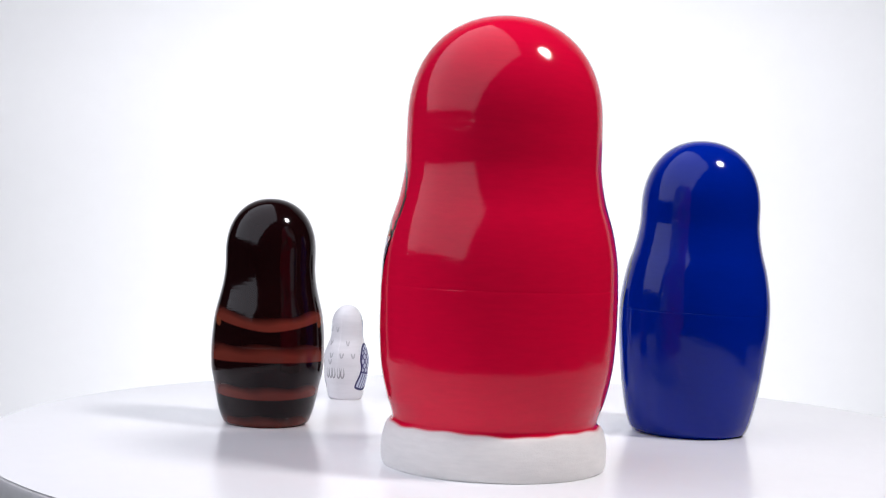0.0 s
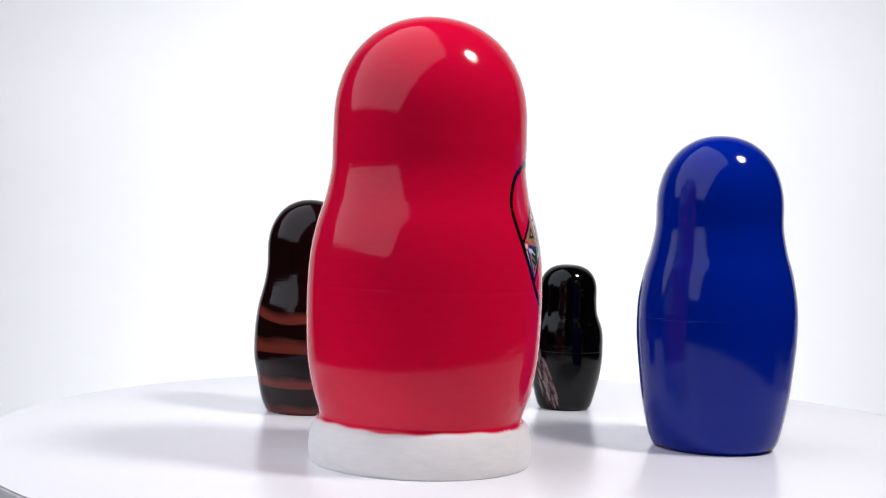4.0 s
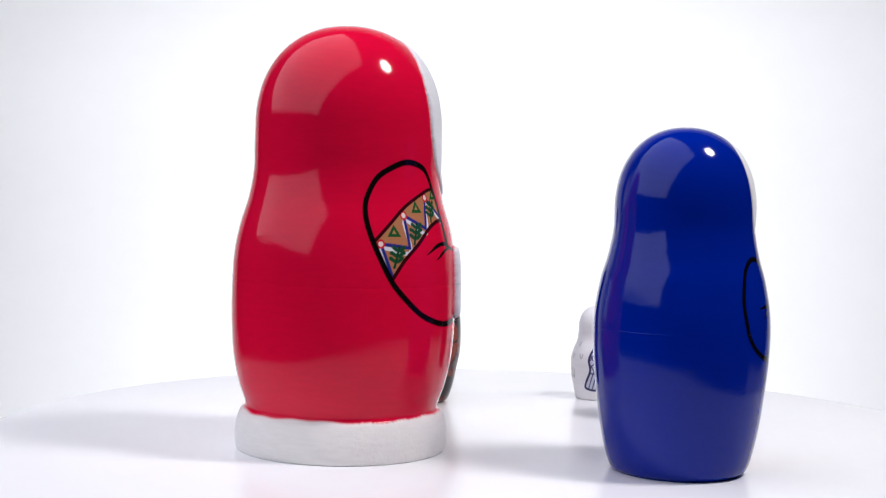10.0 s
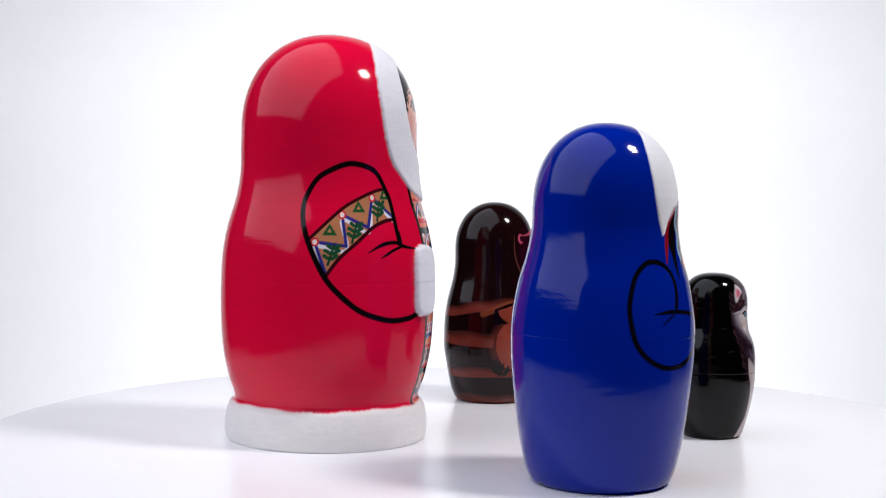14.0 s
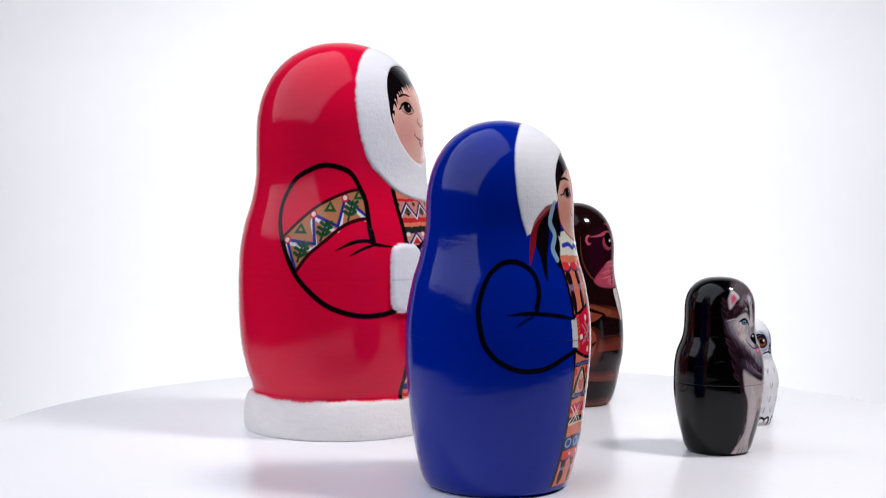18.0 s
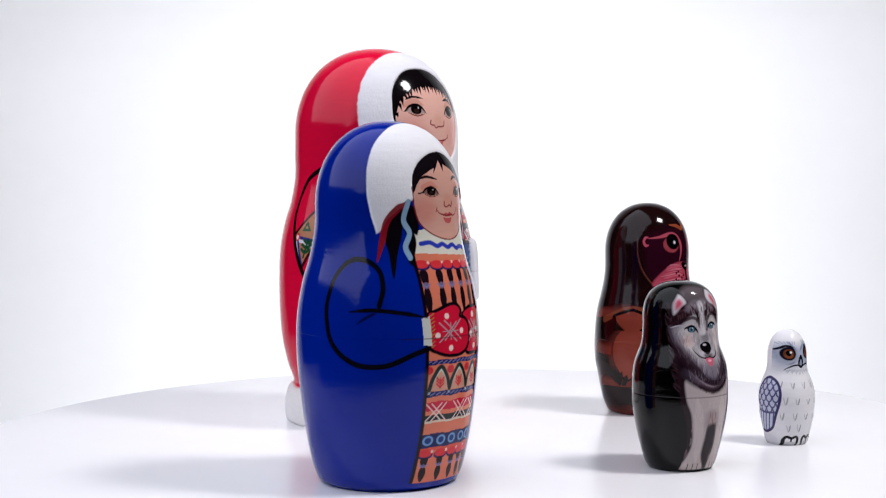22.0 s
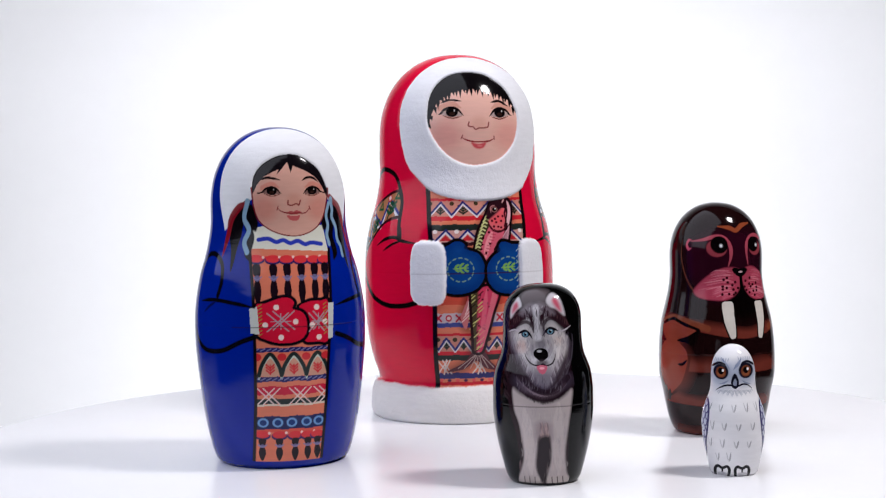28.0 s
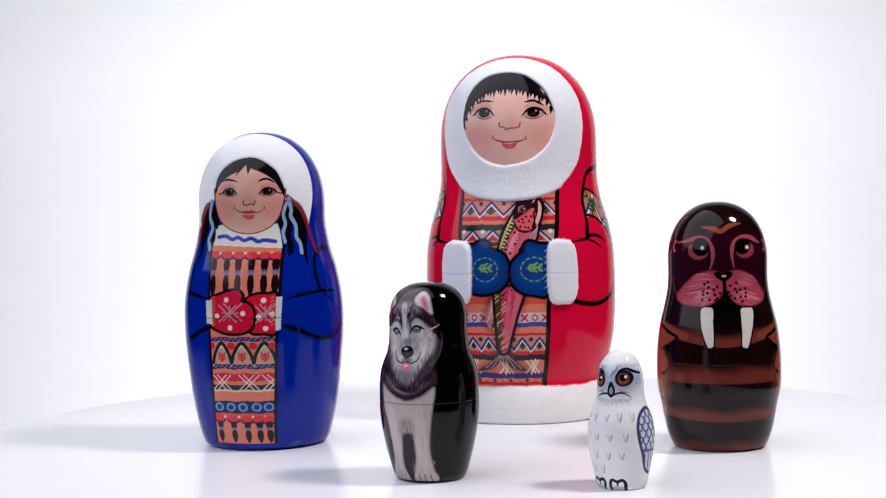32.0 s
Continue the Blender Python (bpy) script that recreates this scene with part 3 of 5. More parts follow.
    for f in flip:
        c.area("wrap", f(top + bottom[::-1]), (184, 120, 84), round_=False)
        for a, v in f(wedges):
            c.area("wrap", [(a - 3.9, v - 0.012), (a, v + 0.015), (a + 3.9, v - 0.012)], (30, 84, 46), round_=False)
            c.area("wrap", [(a - 1.3, v - 0.006), (a, v + 0.004), (a + 1.3, v - 0.006)], (176, 128, 84), round_=False)
        z = f(zig)
        c.line("wrap", [(a, v - 0.011) for a, v in z], 0.009, (226, 224, 230))
        c.line("wrap", z, 0.008, (44, 46, 128), round_=False)
        for a, v in f(trees):
            c.line("wrap", [(a - 2.0, v - 0.020), (a + 1.2, v + 0.026)], 0.006, (22, 62, 40), round_=False)
            for g in (-0.010, 0.002, 0.014):
                for k in (-1, 1):
                    c.line("wrap", [(a + g * 70, v + g), (a + g * 70 + k * 2.6, v + g + 0.009), (a + g * 70 + k * 4.6 * (1 - 22 * abs(g)), v + g + 0.011)], 0.009, (28, 76, 48), taper=True)
        for a, v in (z[1], z[3], z[5]):
            c.dot("wrap", (a, v), 0.0105, 0.0105, (206, 44, 56))
            c.dot("wrap", (a, v), 0.006, 0.006, (240, 214, 210))
        c.line("wrap", f(top), 0.008, (58, 10, 20))
        c.line("wrap", f(bottom), 0.009, (58, 10, 20))
        c.line("wrap", f(arm), 0.0135, black)
        c.line("wrap", f(fold_a), 0.0095, black, taper=True)
        c.line("wrap", f(fold_b), 0.007, black, taper=True)
        line = f([(-47.0, 0.498), (-47.9, 0.52)])
        c.line("wrap", line, 0.012, black)

    # face inside the hood
    face = [(0.007, 0.937), (-0.039, 0.931), (-0.073, 0.910), (-0.097, 0.877), (-0.107, 0.839), (-0.108, 0.800), (-0.095, 0.762), (-0.071, 0.726), (-0.040, 0.701), (-0.002, 0.688), (0.033, 0.689), (0.070, 0.699), (0.099, 0.718), (0.123, 0.749), (0.135, 0.787), (0.136, 0.818), (0.131, 0.840), (0.113, 0.879), (0.090, 0.905), (0.052, 0.930)]
    hair = [(-0.105, 0.797), (-0.096, 0.823), (-0.085, 0.845), (-0.073, 0.857), (-0.057, 0.869), (-0.035, 0.880), (-0.011, 0.884), (0.013, 0.886), (0.037, 0.884), (0.060, 0.879), (0.084, 0.871), (0.106, 0.862), (0.121, 0.848), (0.132, 0.827)]

    # plush hood round the face, plush hem at the foot
    back = c.R * np.cos(np.radians(A - 5.6)) / c.height
    edge = np.interp(u, [0.60, 0.70], [1.0, 0.875]) * rounded(u, [0.574, 0.585, 0.618, 0.676, 0.736, 0.803, 0.872, 0.929, 0.989, 1.0], [0.30, 0.236, 0.192, 0.155, 0.135, 0.122, 0.111, 0.107, 0.101, 0.097])
    c.plush(back - edge, 0.0010, (237, 236, 241))
    c.plush(0.100 + 0.002 * np.sin(np.radians(A) * 5 + 0.6) + 0.001 * np.sin(np.radians(A) * 17) - u, 0.0006, (240, 236, 233))
    for a0, wide in ((-27.3, 10.9), (37.2, 9.6)):
        d = (np.abs((A - a0) / wide) ** 4 + np.abs((u - 0.404) / 0.0855) ** 4)
        c.plush(0.03 * (1 - d), 0.0024, (236, 235, 240), ragged=2.2)
    idx = c.area("front", face, (235, 183, 168))
    c.fur[idx] = 0.0
    c.lift[idx] = 0.0
    skin = np.zeros(len(u), bool)
    skin[idx] = True
    for x in (-0.062, 0.108):
        c.dot("front", (x, 0.765), 0.040, 0.040, (224, 136, 128), soft=0.9, alpha=0.42, clip=skin)
    c.area("front", [(x, v + 0.005) for x, v in hair] + [(0.15, 0.80), (0.16, 0.90), (0.10, 0.96), (-0.09, 0.96), (-0.14, 0.90), (-0.13, 0.80)], (14, 10, 13), round_=False, clip=skin)
    for k in range(24):
        g = k / 23
        x = -0.100 + 0.228 * g
        v = float(np.interp(x, [p[0] for p in hair], [p[1] for p in hair]))
        lean = 0.003 * math.sin(k * 2.3) + 0.006 * (0.5 - g)
        c.area("front", [(x - 0.0056, v + 0.008), (x + 0.0056, v + 0.008), (x + lean, v - 0.006 - 0.005 * ((k * 7) % 3))], (14, 10, 13), round_=False, clip=skin)
    c.line("front", [(-0.104, 0.83), (-0.106, 0.80), (-0.101, 0.786)], 0.006, (14, 10, 13), taper=True, clip=skin)
    for side, x, v in ((-1, -0.046, 0.828), (1, 0.085, 0.826)):
        eye(c, x, v, 0.0130, side)
    c.line("front", [(-0.073, 0.853), (-0.050, 0.861), (-0.019, 0.857)], 0.0055, (24, 12, 14), taper=True)
    c.line("front", [(0.061, 0.854), (0.085, 0.858), (0.110, 0.845)], 0.0065, (24, 12, 14), taper=True)
    c.dot("front", (0.025, 0.798), 0.020, 0.018, (220, 160, 142), soft=0.9, alpha=0.5)
    c.line("front", [(-0.002, 0.801), (-0.004, 0.791), (0.009, 0.788), (0.015, 0.782), (0.025, 0.785), (0.039, 0.786), (0.049, 0.788), (0.052, 0.800)], 0.0036, (150, 76, 72))
    c.area("front", [(0.003, 0.747), (0.023, 0.743), (0.043, 0.747), (0.037, 0.734), (0.024, 0.730), (0.011, 0.734)], (208, 82, 88), soft=0.002)
    c.dot("front", (0.026, 0.738), 0.007, 0.0024, (230, 130, 130), soft=0.6, alpha=0.7)
    c.line("front", [(-0.023, 0.761), (-0.010, 0.754), (0.011, 0.749), (0.034, 0.749), (0.053, 0.751), (0.068, 0.759)], 0.0042, (146, 40, 48), taper=True)
    c.line("front", [(-0.024, 0.758), (-0.020, 0.766)], 0.0028, (160, 80, 76), round_=False)
    c.line("front", [(0.067, 0.755), (0.066, 0.764)], 0.0028, (160, 80, 76), round_=False)
    c.seam(0.402, (60, 20, 30), 0.75)
    ob = c.build("nesting_doll")
    tagged(ob, "largest red nesting doll in a white fur hood holding a fish", "nesting doll", group="nesting dolls")
    return seat(ob, -0.06283, 0.0363, -30.52)


RED = red_doll()


def spindle(c, chart, x, lo, hi, w):
    """Two dark drops joined by a grey knot, as in the woven fringe."""
    m = lo + 0.66 * (hi - lo)
    c.area(chart, [(x - 0.75 * w, hi), (x + 0.75 * w, hi), (x + w, m + 0.6 * (hi - m)), (x + 0.55 * w, m + 0.1 * (hi - m)), (x - 0.55 * w, m + 0.1 * (hi - m)), (x - w, m + 0.6 * (hi - m))], (26, 14, 24))
    c.area(chart, [(x - 0.5 * w, m - 0.08 * (m - lo)), (x + 0.5 * w, m - 0.08 * (m - lo)), (x + 0.95 * w, m - 0.5 * (m - lo)), (x + 0.3 * w, lo), (x - 0.3 * w, lo), (x - 0.95 * w, m - 0.5 * (m - lo))], (26, 14, 24))
    c.dot(chart, (x, m), 0.8 * w, 0.075 * (hi - lo), (104, 98, 138))
    c.line(chart, [(x - 1.1 * w, m + 0.004), (x, m - 0.003), (x + 1.1 * w, m + 0.004)], 0.0035, (128, 122, 164))


def blue_doll():
    c = Canvas(BLUE_PROFILE, 0.13592, 98, 0.34, 560)
    mid = 5.4
    u, A = c.u, c.A
    black, orange, navy = (10, 8, 18), (219, 122, 95), (32, 34, 92)
    c.paint[:] = srgb(0, 32, 145)

    left = np.interp(u, [0.02, 0.20, 0.37, 0.504, 0.637], [-0.103, -0.098, -0.099, -0.100, -0.104])
    right = np.interp(u, [0.029, 0.195, 0.366, 0.483, 0.633], [0.092, 0.105, 0.116, 0.124, 0.126])
    panel = (c.x > left) & (c.x < right) & (c.f > 0) & (u < 0.642 - 0.05 * c.x) & (u > 0.026)
    wob = 0.0014 * np.sin(c.x * 90) - 0.03 * c.x * (u > 0.6)
    for lo, hi, col in ((0.02, 0.65, orange), (0.605, 0.617, (222, 66, 62)), (0.348, 0.360, navy), (0.262, 0.277, navy), (0.224, 0.248, (200, 30, 60)), (0.197, 0.212, (34, 44, 44)), (0.191, 0.196, (214, 200, 180)),
                        (0.123, 0.161, (26, 34, 84)), (0.112, 0.123, (214, 84, 70))):
        c.put(np.flatnonzero(panel & (u > lo + wob) & (u < hi + wob)), col)
    # scallops and fringe, above the mittens and at the hem
    for base, xs, lo, hi, w in ((0.607, (-0.087, -0.041, -0.002, 0.039, 0.078, 0.110), 0.482, 0.596, 0.0110), (0.101, (-0.080, -0.032, 0.013, 0.050, 0.079), 0.030, 0.094, 0.0105)):
        for k in range(len(xs)):
            x = xs[k]
            c.dot("front", (x, base - 0.03 * x), 0.023, 0.013, navy, clip=panel)
            c.dot("front", (x, base + 0.004 - 0.03 * x), 0.020, 0.011, (218, 56, 62), clip=panel)
            c.dot("front", (x + 0.019, base + 0.010), 0.004, 0.004, (236, 200, 190), clip=panel)
            spindle(c, "front", x, lo, hi, w)
    # pointed arches with sprigs
    for pk, a, b in ((-0.057, -0.089, -0.025), (0.010, -0.025, 0.046), (0.080, 0.046, 0.112)):
        arch = [(a, 0.280), (a + 0.3 * (pk - a), 0.312), (pk, 0.342), (b - 0.3 * (b - pk), 0.312), (b, 0.280)]
        c.area("front", arch, (206, 150, 128), clip=panel)
        c.line("front", [(x, v - 0.009) for x, v in arch], 0.006, (196, 206, 190), clip=panel)
        c.line("front", arch, 0.011, (22, 36, 36), clip=panel)
        tree(c, "front", pk, 0.297, 0.011, 0.014, (206, 40, 50), clip=panel)
    for x in (-0.094, -0.024, 0.046, 0.104):
        c.dot("front", (x, 0.333), 0.013, 0.011, (204, 46, 54), clip=panel)
    for v in (0.354, 0.269):
        for k in range(14):
            x = -0.10 + 0.0165 * k
            c.line("front", [(x, v - 0.003), (x + 0.012, v + 0.003)], 0.003, (120, 120, 170), round_=False, clip=panel)
    for x in (-0.062, 0.028, 0.100):
        for dx, dy in ((0.024, 0.024), (-0.024, 0.024)):
            for k in (-0.008, 0.008):
                c.line("front", [(x + k - dx, 0.219 - dy), (x + k + dx, 0.219 + dy)], 0.0034, (226, 200, 196), round_=False, clip=panel)
    for x in (-0.078, -0.037, 0.003, 0.046, 0.082):
        c.dot("front", (x, 0.142), 0.0155, 0.0135, (110, 156, 206), clip=panel)
        c.dot("front", (x, 0.142), 0.0095, 0.0085, (22, 50, 110), clip=panel)
    for edge in (left, right):
        d = np.abs(c.x - edge)
        idx = np.flatnonzero((d < 0.0056) & (c.f > 0) & (u < 0.64) & (u > 0.026))
        c.put(idx, (16, 8, 18), np.clip((0.0056 - d[idx]) / 0.002, 0, 1))

    # red mittens, pale cuffs
    mit_l = [(-0.093, 0.479), (-0.067, 0.487), (-0.024, 0.501), (0.001, 0.500), (0.014, 0.487), (0.009, 0.470), (0.034, 0.461), (0.047, 0.444), (0.050, 0.411), (0.038, 0.386), (0.008, 0.374), (-0.034, 0.374), (-0.068, 0.384), (-0.091, 0.402)]
    mit_r = [(0.029, 0.475), (0.059, 0.489), (0.091, 0.489), (0.115, 0.484), (0.114, 0.379), (0.081, 0.373), (0.049, 0.374), (0.041, 0.386), (0.053, 0.411), (0.050, 0.444)]
    for shape in (mit_r, mit_l):
        c.line("front", shape + shape[:1], 0.018, black)
        c.area("front", shape, (208, 22, 54))
    for cx, cy, r in ((-0.025, 0.435, 1.0), (0.085, 0.432, 0.75)):
        for slant in (-1, 1):
            for off in (-0.0085, 0.0085):
                c.line("front", [(cx + r * (off - slant * 0.030), cy - 0.026 + 0.3 * off), (cx + r * (off + slant * 0.030), cy + 0.026 + 0.3 * off)], 0.0036, (166, 150, 158), round_=False)
        for dx, dy in ((0.0, 0.022), (0.028, 0.0), (-0.028, 0.0)):
            c.line("front", [(cx - r * dx * 0.4, cy - dy), (cx + r * dx, cy + dy)], 0.0028, (166, 150, 158), round_=False)
        for dx, dy in ((-0.012, 0.040), (0.042, -0.002), (-0.044, -0.010), (0.0, -0.046)):
            c.dot("front", (cx + r * dx * (1 if r == 1 else 0.6), cy + dy), 0.008, 0.008, (238, 214, 208))
    for x in (-0.083, 0.104):
        for k in range(9):
            c.line("front", [(x - 0.004, 0.394 + 0.0105 * k), (x + 0.005, 0.400 + 0.0105 * k)], 0.0025, (150, 140, 60), round_=False)
    c.area("front", [(-0.112, 0.472), (-0.090, 0.478), (-0.086, 0.398), (-0.109, 0.402)], (204, 206, 200), round_=False)
    c.area("front", [(0.115, 0.483), (0.132, 0.482), (0.127, 0.381), (0.113, 0.378)], (204, 206, 200), round_=False)

    # sleeves
    arm = [(-52.2, 0.507), (-50.0, 0.550), (-52.1, 0.593), (-58.8, 0.618), (-66.7, 0.627), (-74.6, 0.621), (-82.1, 0.593), (-85.8, 0.556), (-87.9, 0.505), (-86.4, 0.454), (-83.3, 0.411), (-76.2, 0.375), (-66.0, 0.351), (-55.9, 0.346), (-45.6, 0.352), (-32.7, 0.376), (-22.2, 0.392)]
    sleeve = [(-71.3, 0.490), (-55.8, 0.495), (-37.9, 0.487), (-22.5, 0.474)]
    fold = [(-66.0, 0.459), (-59.2, 0.478), (-54.1, 0.488)]
    for f in (lambda p: p, lambda p: mirrored(p, mid)):
        c.line("wrap", f(arm), 0.0145, black)
        c.line("wrap", f(sleeve), 0.0115, black, taper=True)
        c.line("wrap", f(fold), 0.008, black, taper=True, alpha=0.8)

    # white felt hood
    back = c.R * np.cos(np.radians(A - 3.8)) / c.height
    edge = rounded(u, [0.69, 0.732, 0.791, 0.865, 0.924, 0.971, 0.994, 1.0], [0.106, 0.093, 0.080, 0.070, 0.064, 0.064, 0.060, 0.058])
    low = np.interp(np.abs(A - mid), [0, 30, 44, 53, 58, 62, 70], [0.79, 0.79, 0.761, 0.732, 0.700, 0.692, 0.75])
    c.plush(np.minimum(back - edge, u - low), 0.0005, (237, 236, 240), ragged=0.4)

    # neck with a wavy blue trim, face, hair
    c.area("front", [(-0.093, 0.70), (-0.102, 0.643), (0.124, 0.630), (0.110, 0.705), (0.01, 0.72)], (222, 220, 206), round_=False)
    c.line("front", [(-0.078, 0.667), (-0.052, 0.670), (-0.029, 0.660), (-0.009, 0.665), (0.011, 0.656), (0.033, 0.662), (0.054, 0.652), (0.074, 0.656), (0.103, 0.651)], 0.012, (48, 62, 176))
    for a in (-31.0, 40.0):
        c.line("wrap", [(a, 0.765), (a + (2 if a < 0 else -2), 0.735), (a + (6 if a < 0 else -6), 0.695)], 0.04, (12, 9, 14), taper=True)
    face = [(-0.092, 0.816), (-0.090, 0.790), (-0.088, 0.764), (-0.075, 0.724), (-0.048, 0.699), (-0.015, 0.684), (0.020, 0.678), (0.053, 0.682), (0.085, 0.697), (0.106, 0.721), (0.118, 0.752), (0.125, 0.790), (0.126, 0.812), (0.104, 0.864), (0.074, 0.892), (0.040, 0.910), (0.006, 0.912), (-0.029, 0.903), (-0.064, 0.881), (-0.086, 0.850)]
    c.line("front", face[:13], 0.007, (120, 30, 36))
    idx = c.area("front", face, (214, 162, 146))
    c.fur[idx] = 0
    c.lift[idx] = 0
    skin = np.zeros(len(u), bool)
    skin[idx] = True
    hair = [(-0.096, 0.788), (-0.079, 0.824), (-0.062, 0.846), (-0.034, 0.861), (-0.010, 0.871), (-0.021, 0.855), (-0.005, 0.872), (0.010, 0.890), (0.019, 0.858), (0.026, 0.879), (0.035, 0.875), (0.060, 0.865), (0.085, 0.850), (0.101, 0.835), (0.114, 0.812), (0.127, 0.786)]
    c.area("front", hair + [(0.15, 0.79), (0.14, 0.88), (0.08, 0.94), (-0.06, 0.94), (-0.12, 0.88), (-0.12, 0.79)], (18, 13, 18), round_=False, clip=skin)
    c.line("front", [(-0.021, 0.855), (-0.012, 0.870), (-0.005, 0.880)], 0.004, (18, 13, 18), taper=True)
    for x in (-0.060, 0.100):
        c.dot("front", (x, 0.755), 0.034, 0.034, (214, 124, 110), soft=0.9, alpha=0.5, clip=skin)
    for side, x in ((-1, -0.038), (1, 0.080)):
        eye(c, x, 0.806, 0.0116, side, white=(132, 98, 92), skin=(206, 106, 92))
        c.line("front", [(x + side * 0.024, 0.806), (x + side * 0.034, 0.801), (x + side * 0.042, 0.801)], 0.0035, (30, 14, 14), taper=True)
    c.line("front", [(-0.071, 0.839), (-0.048, 0.845), (-0.013, 0.838)], 0.0068, (24, 13, 15), taper=True)
    c.line("front", [(0.051, 0.836), (0.065, 0.844), (0.082, 0.844), (0.100, 0.832)], 0.0068, (24, 13, 15), taper=True)
    c.dot("front", (0.026, 0.780), 0.020, 0.018, (208, 142, 124), soft=0.9, alpha=0.5)
    c.line("front", [(0.008, 0.778), (0.008, 0.767), (0.020, 0.765), (0.032, 0.769), (0.039, 0.765), (0.044, 0.778)], 0.0042, (142, 66, 62))
    c.area("front", [(0.003, 0.743), (0.016, 0.749), (0.023, 0.746), (0.033, 0.750), (0.047, 0.743), (0.023, 0.737)], (184, 84, 84))
    c.area("front", [(0.004, 0.736), (0.023, 0.733), (0.042, 0.735), (0.036, 0.722), (0.023, 0.720), (0.011, 0.724)], (196, 92, 92))
    c.line("front", [(-0.022, 0.757), (-0.011, 0.747), (0.013, 0.741), (0.023, 0.741), (0.033, 0.742), (0.057, 0.742), (0.071, 0.756)], 0.0042, (140, 48, 52), taper=True)
    c.line("front", [(-0.024, 0.752), (-0.021, 0.762)], 0.003, (150, 70, 66), round_=False)
    c.line("front", [(0.073, 0.751), (0.070, 0.761)], 0.003, (150, 70, 66), round_=False)

    # braids with red and pale ribbons
    for f in (lambda p: p, lambda p: mirrored(p, mid + 0.6)):
        c.area("wrap", f([(-30.0, 0.785), (-38.6, 0.765), (-46.5, 0.725), (-48.5, 0.673), (-46.0, 0.640), (-43.0, 0.575), (-40.0, 0.640), (-37.0, 0.680), (-35.0, 0.720), (-31.0, 0.745)]), (12, 8, 14))
        c.line("wrap", f([(-30.5, 0.770), (-32.5, 0.720), (-28.5, 0.675), (-30.5, 0.632), (-27.5, 0.606)]), 0.026, (12, 8, 14), taper=True)
    red_ribbon, pale_ribbon = (140, 22, 36), (138, 170, 196)
    c.line("wrap", [(-32.0, 0.776), (-39.6, 0.760), (-47.8, 0.725), (-51.2, 0.673), (-54.1, 0.622)], 0.021, red_ribbon, taper=True)
    c.line("wrap", [(-31.5, 0.778), (-35.0, 0.730), (-30.5, 0.696), (-34.0, 0.660), (-31.0, 0.632)], 0.017, pale_ribbon)
    c.line("wrap", [(41.5, 0.788), (46.5, 0.774), (53.0, 0.758), (58.5, 0.728), (63.0, 0.690), (65.0, 0.660), (68.5, 0.618)], 0.017, red_ribbon)
    c.line("wrap", [(42.5, 0.782), (45.0, 0.750), (44.5, 0.728), (49.0, 0.698), (48.5, 0.664), (51.5, 0.642), (51.5, 0.616)], 0.015, pale_ribbon)
    c.line("wrap", [(40.5, 0.768), (37.5, 0.735), (39.0, 0.705), (36.5, 0.678), (37.5, 0.650)], 0.013, pale_ribbon)
    c.seam(0.418, (40, 20, 40), 0.7)
    ob = c.build("nesting_doll", 0.00004)
    tagged(ob, "blue nesting doll in a white hood with red mittens", "nesting doll", group="nesting dolls")
    return seat(ob, -0.01863, -0.09664, -26.65)


BLUE = blue_doll()


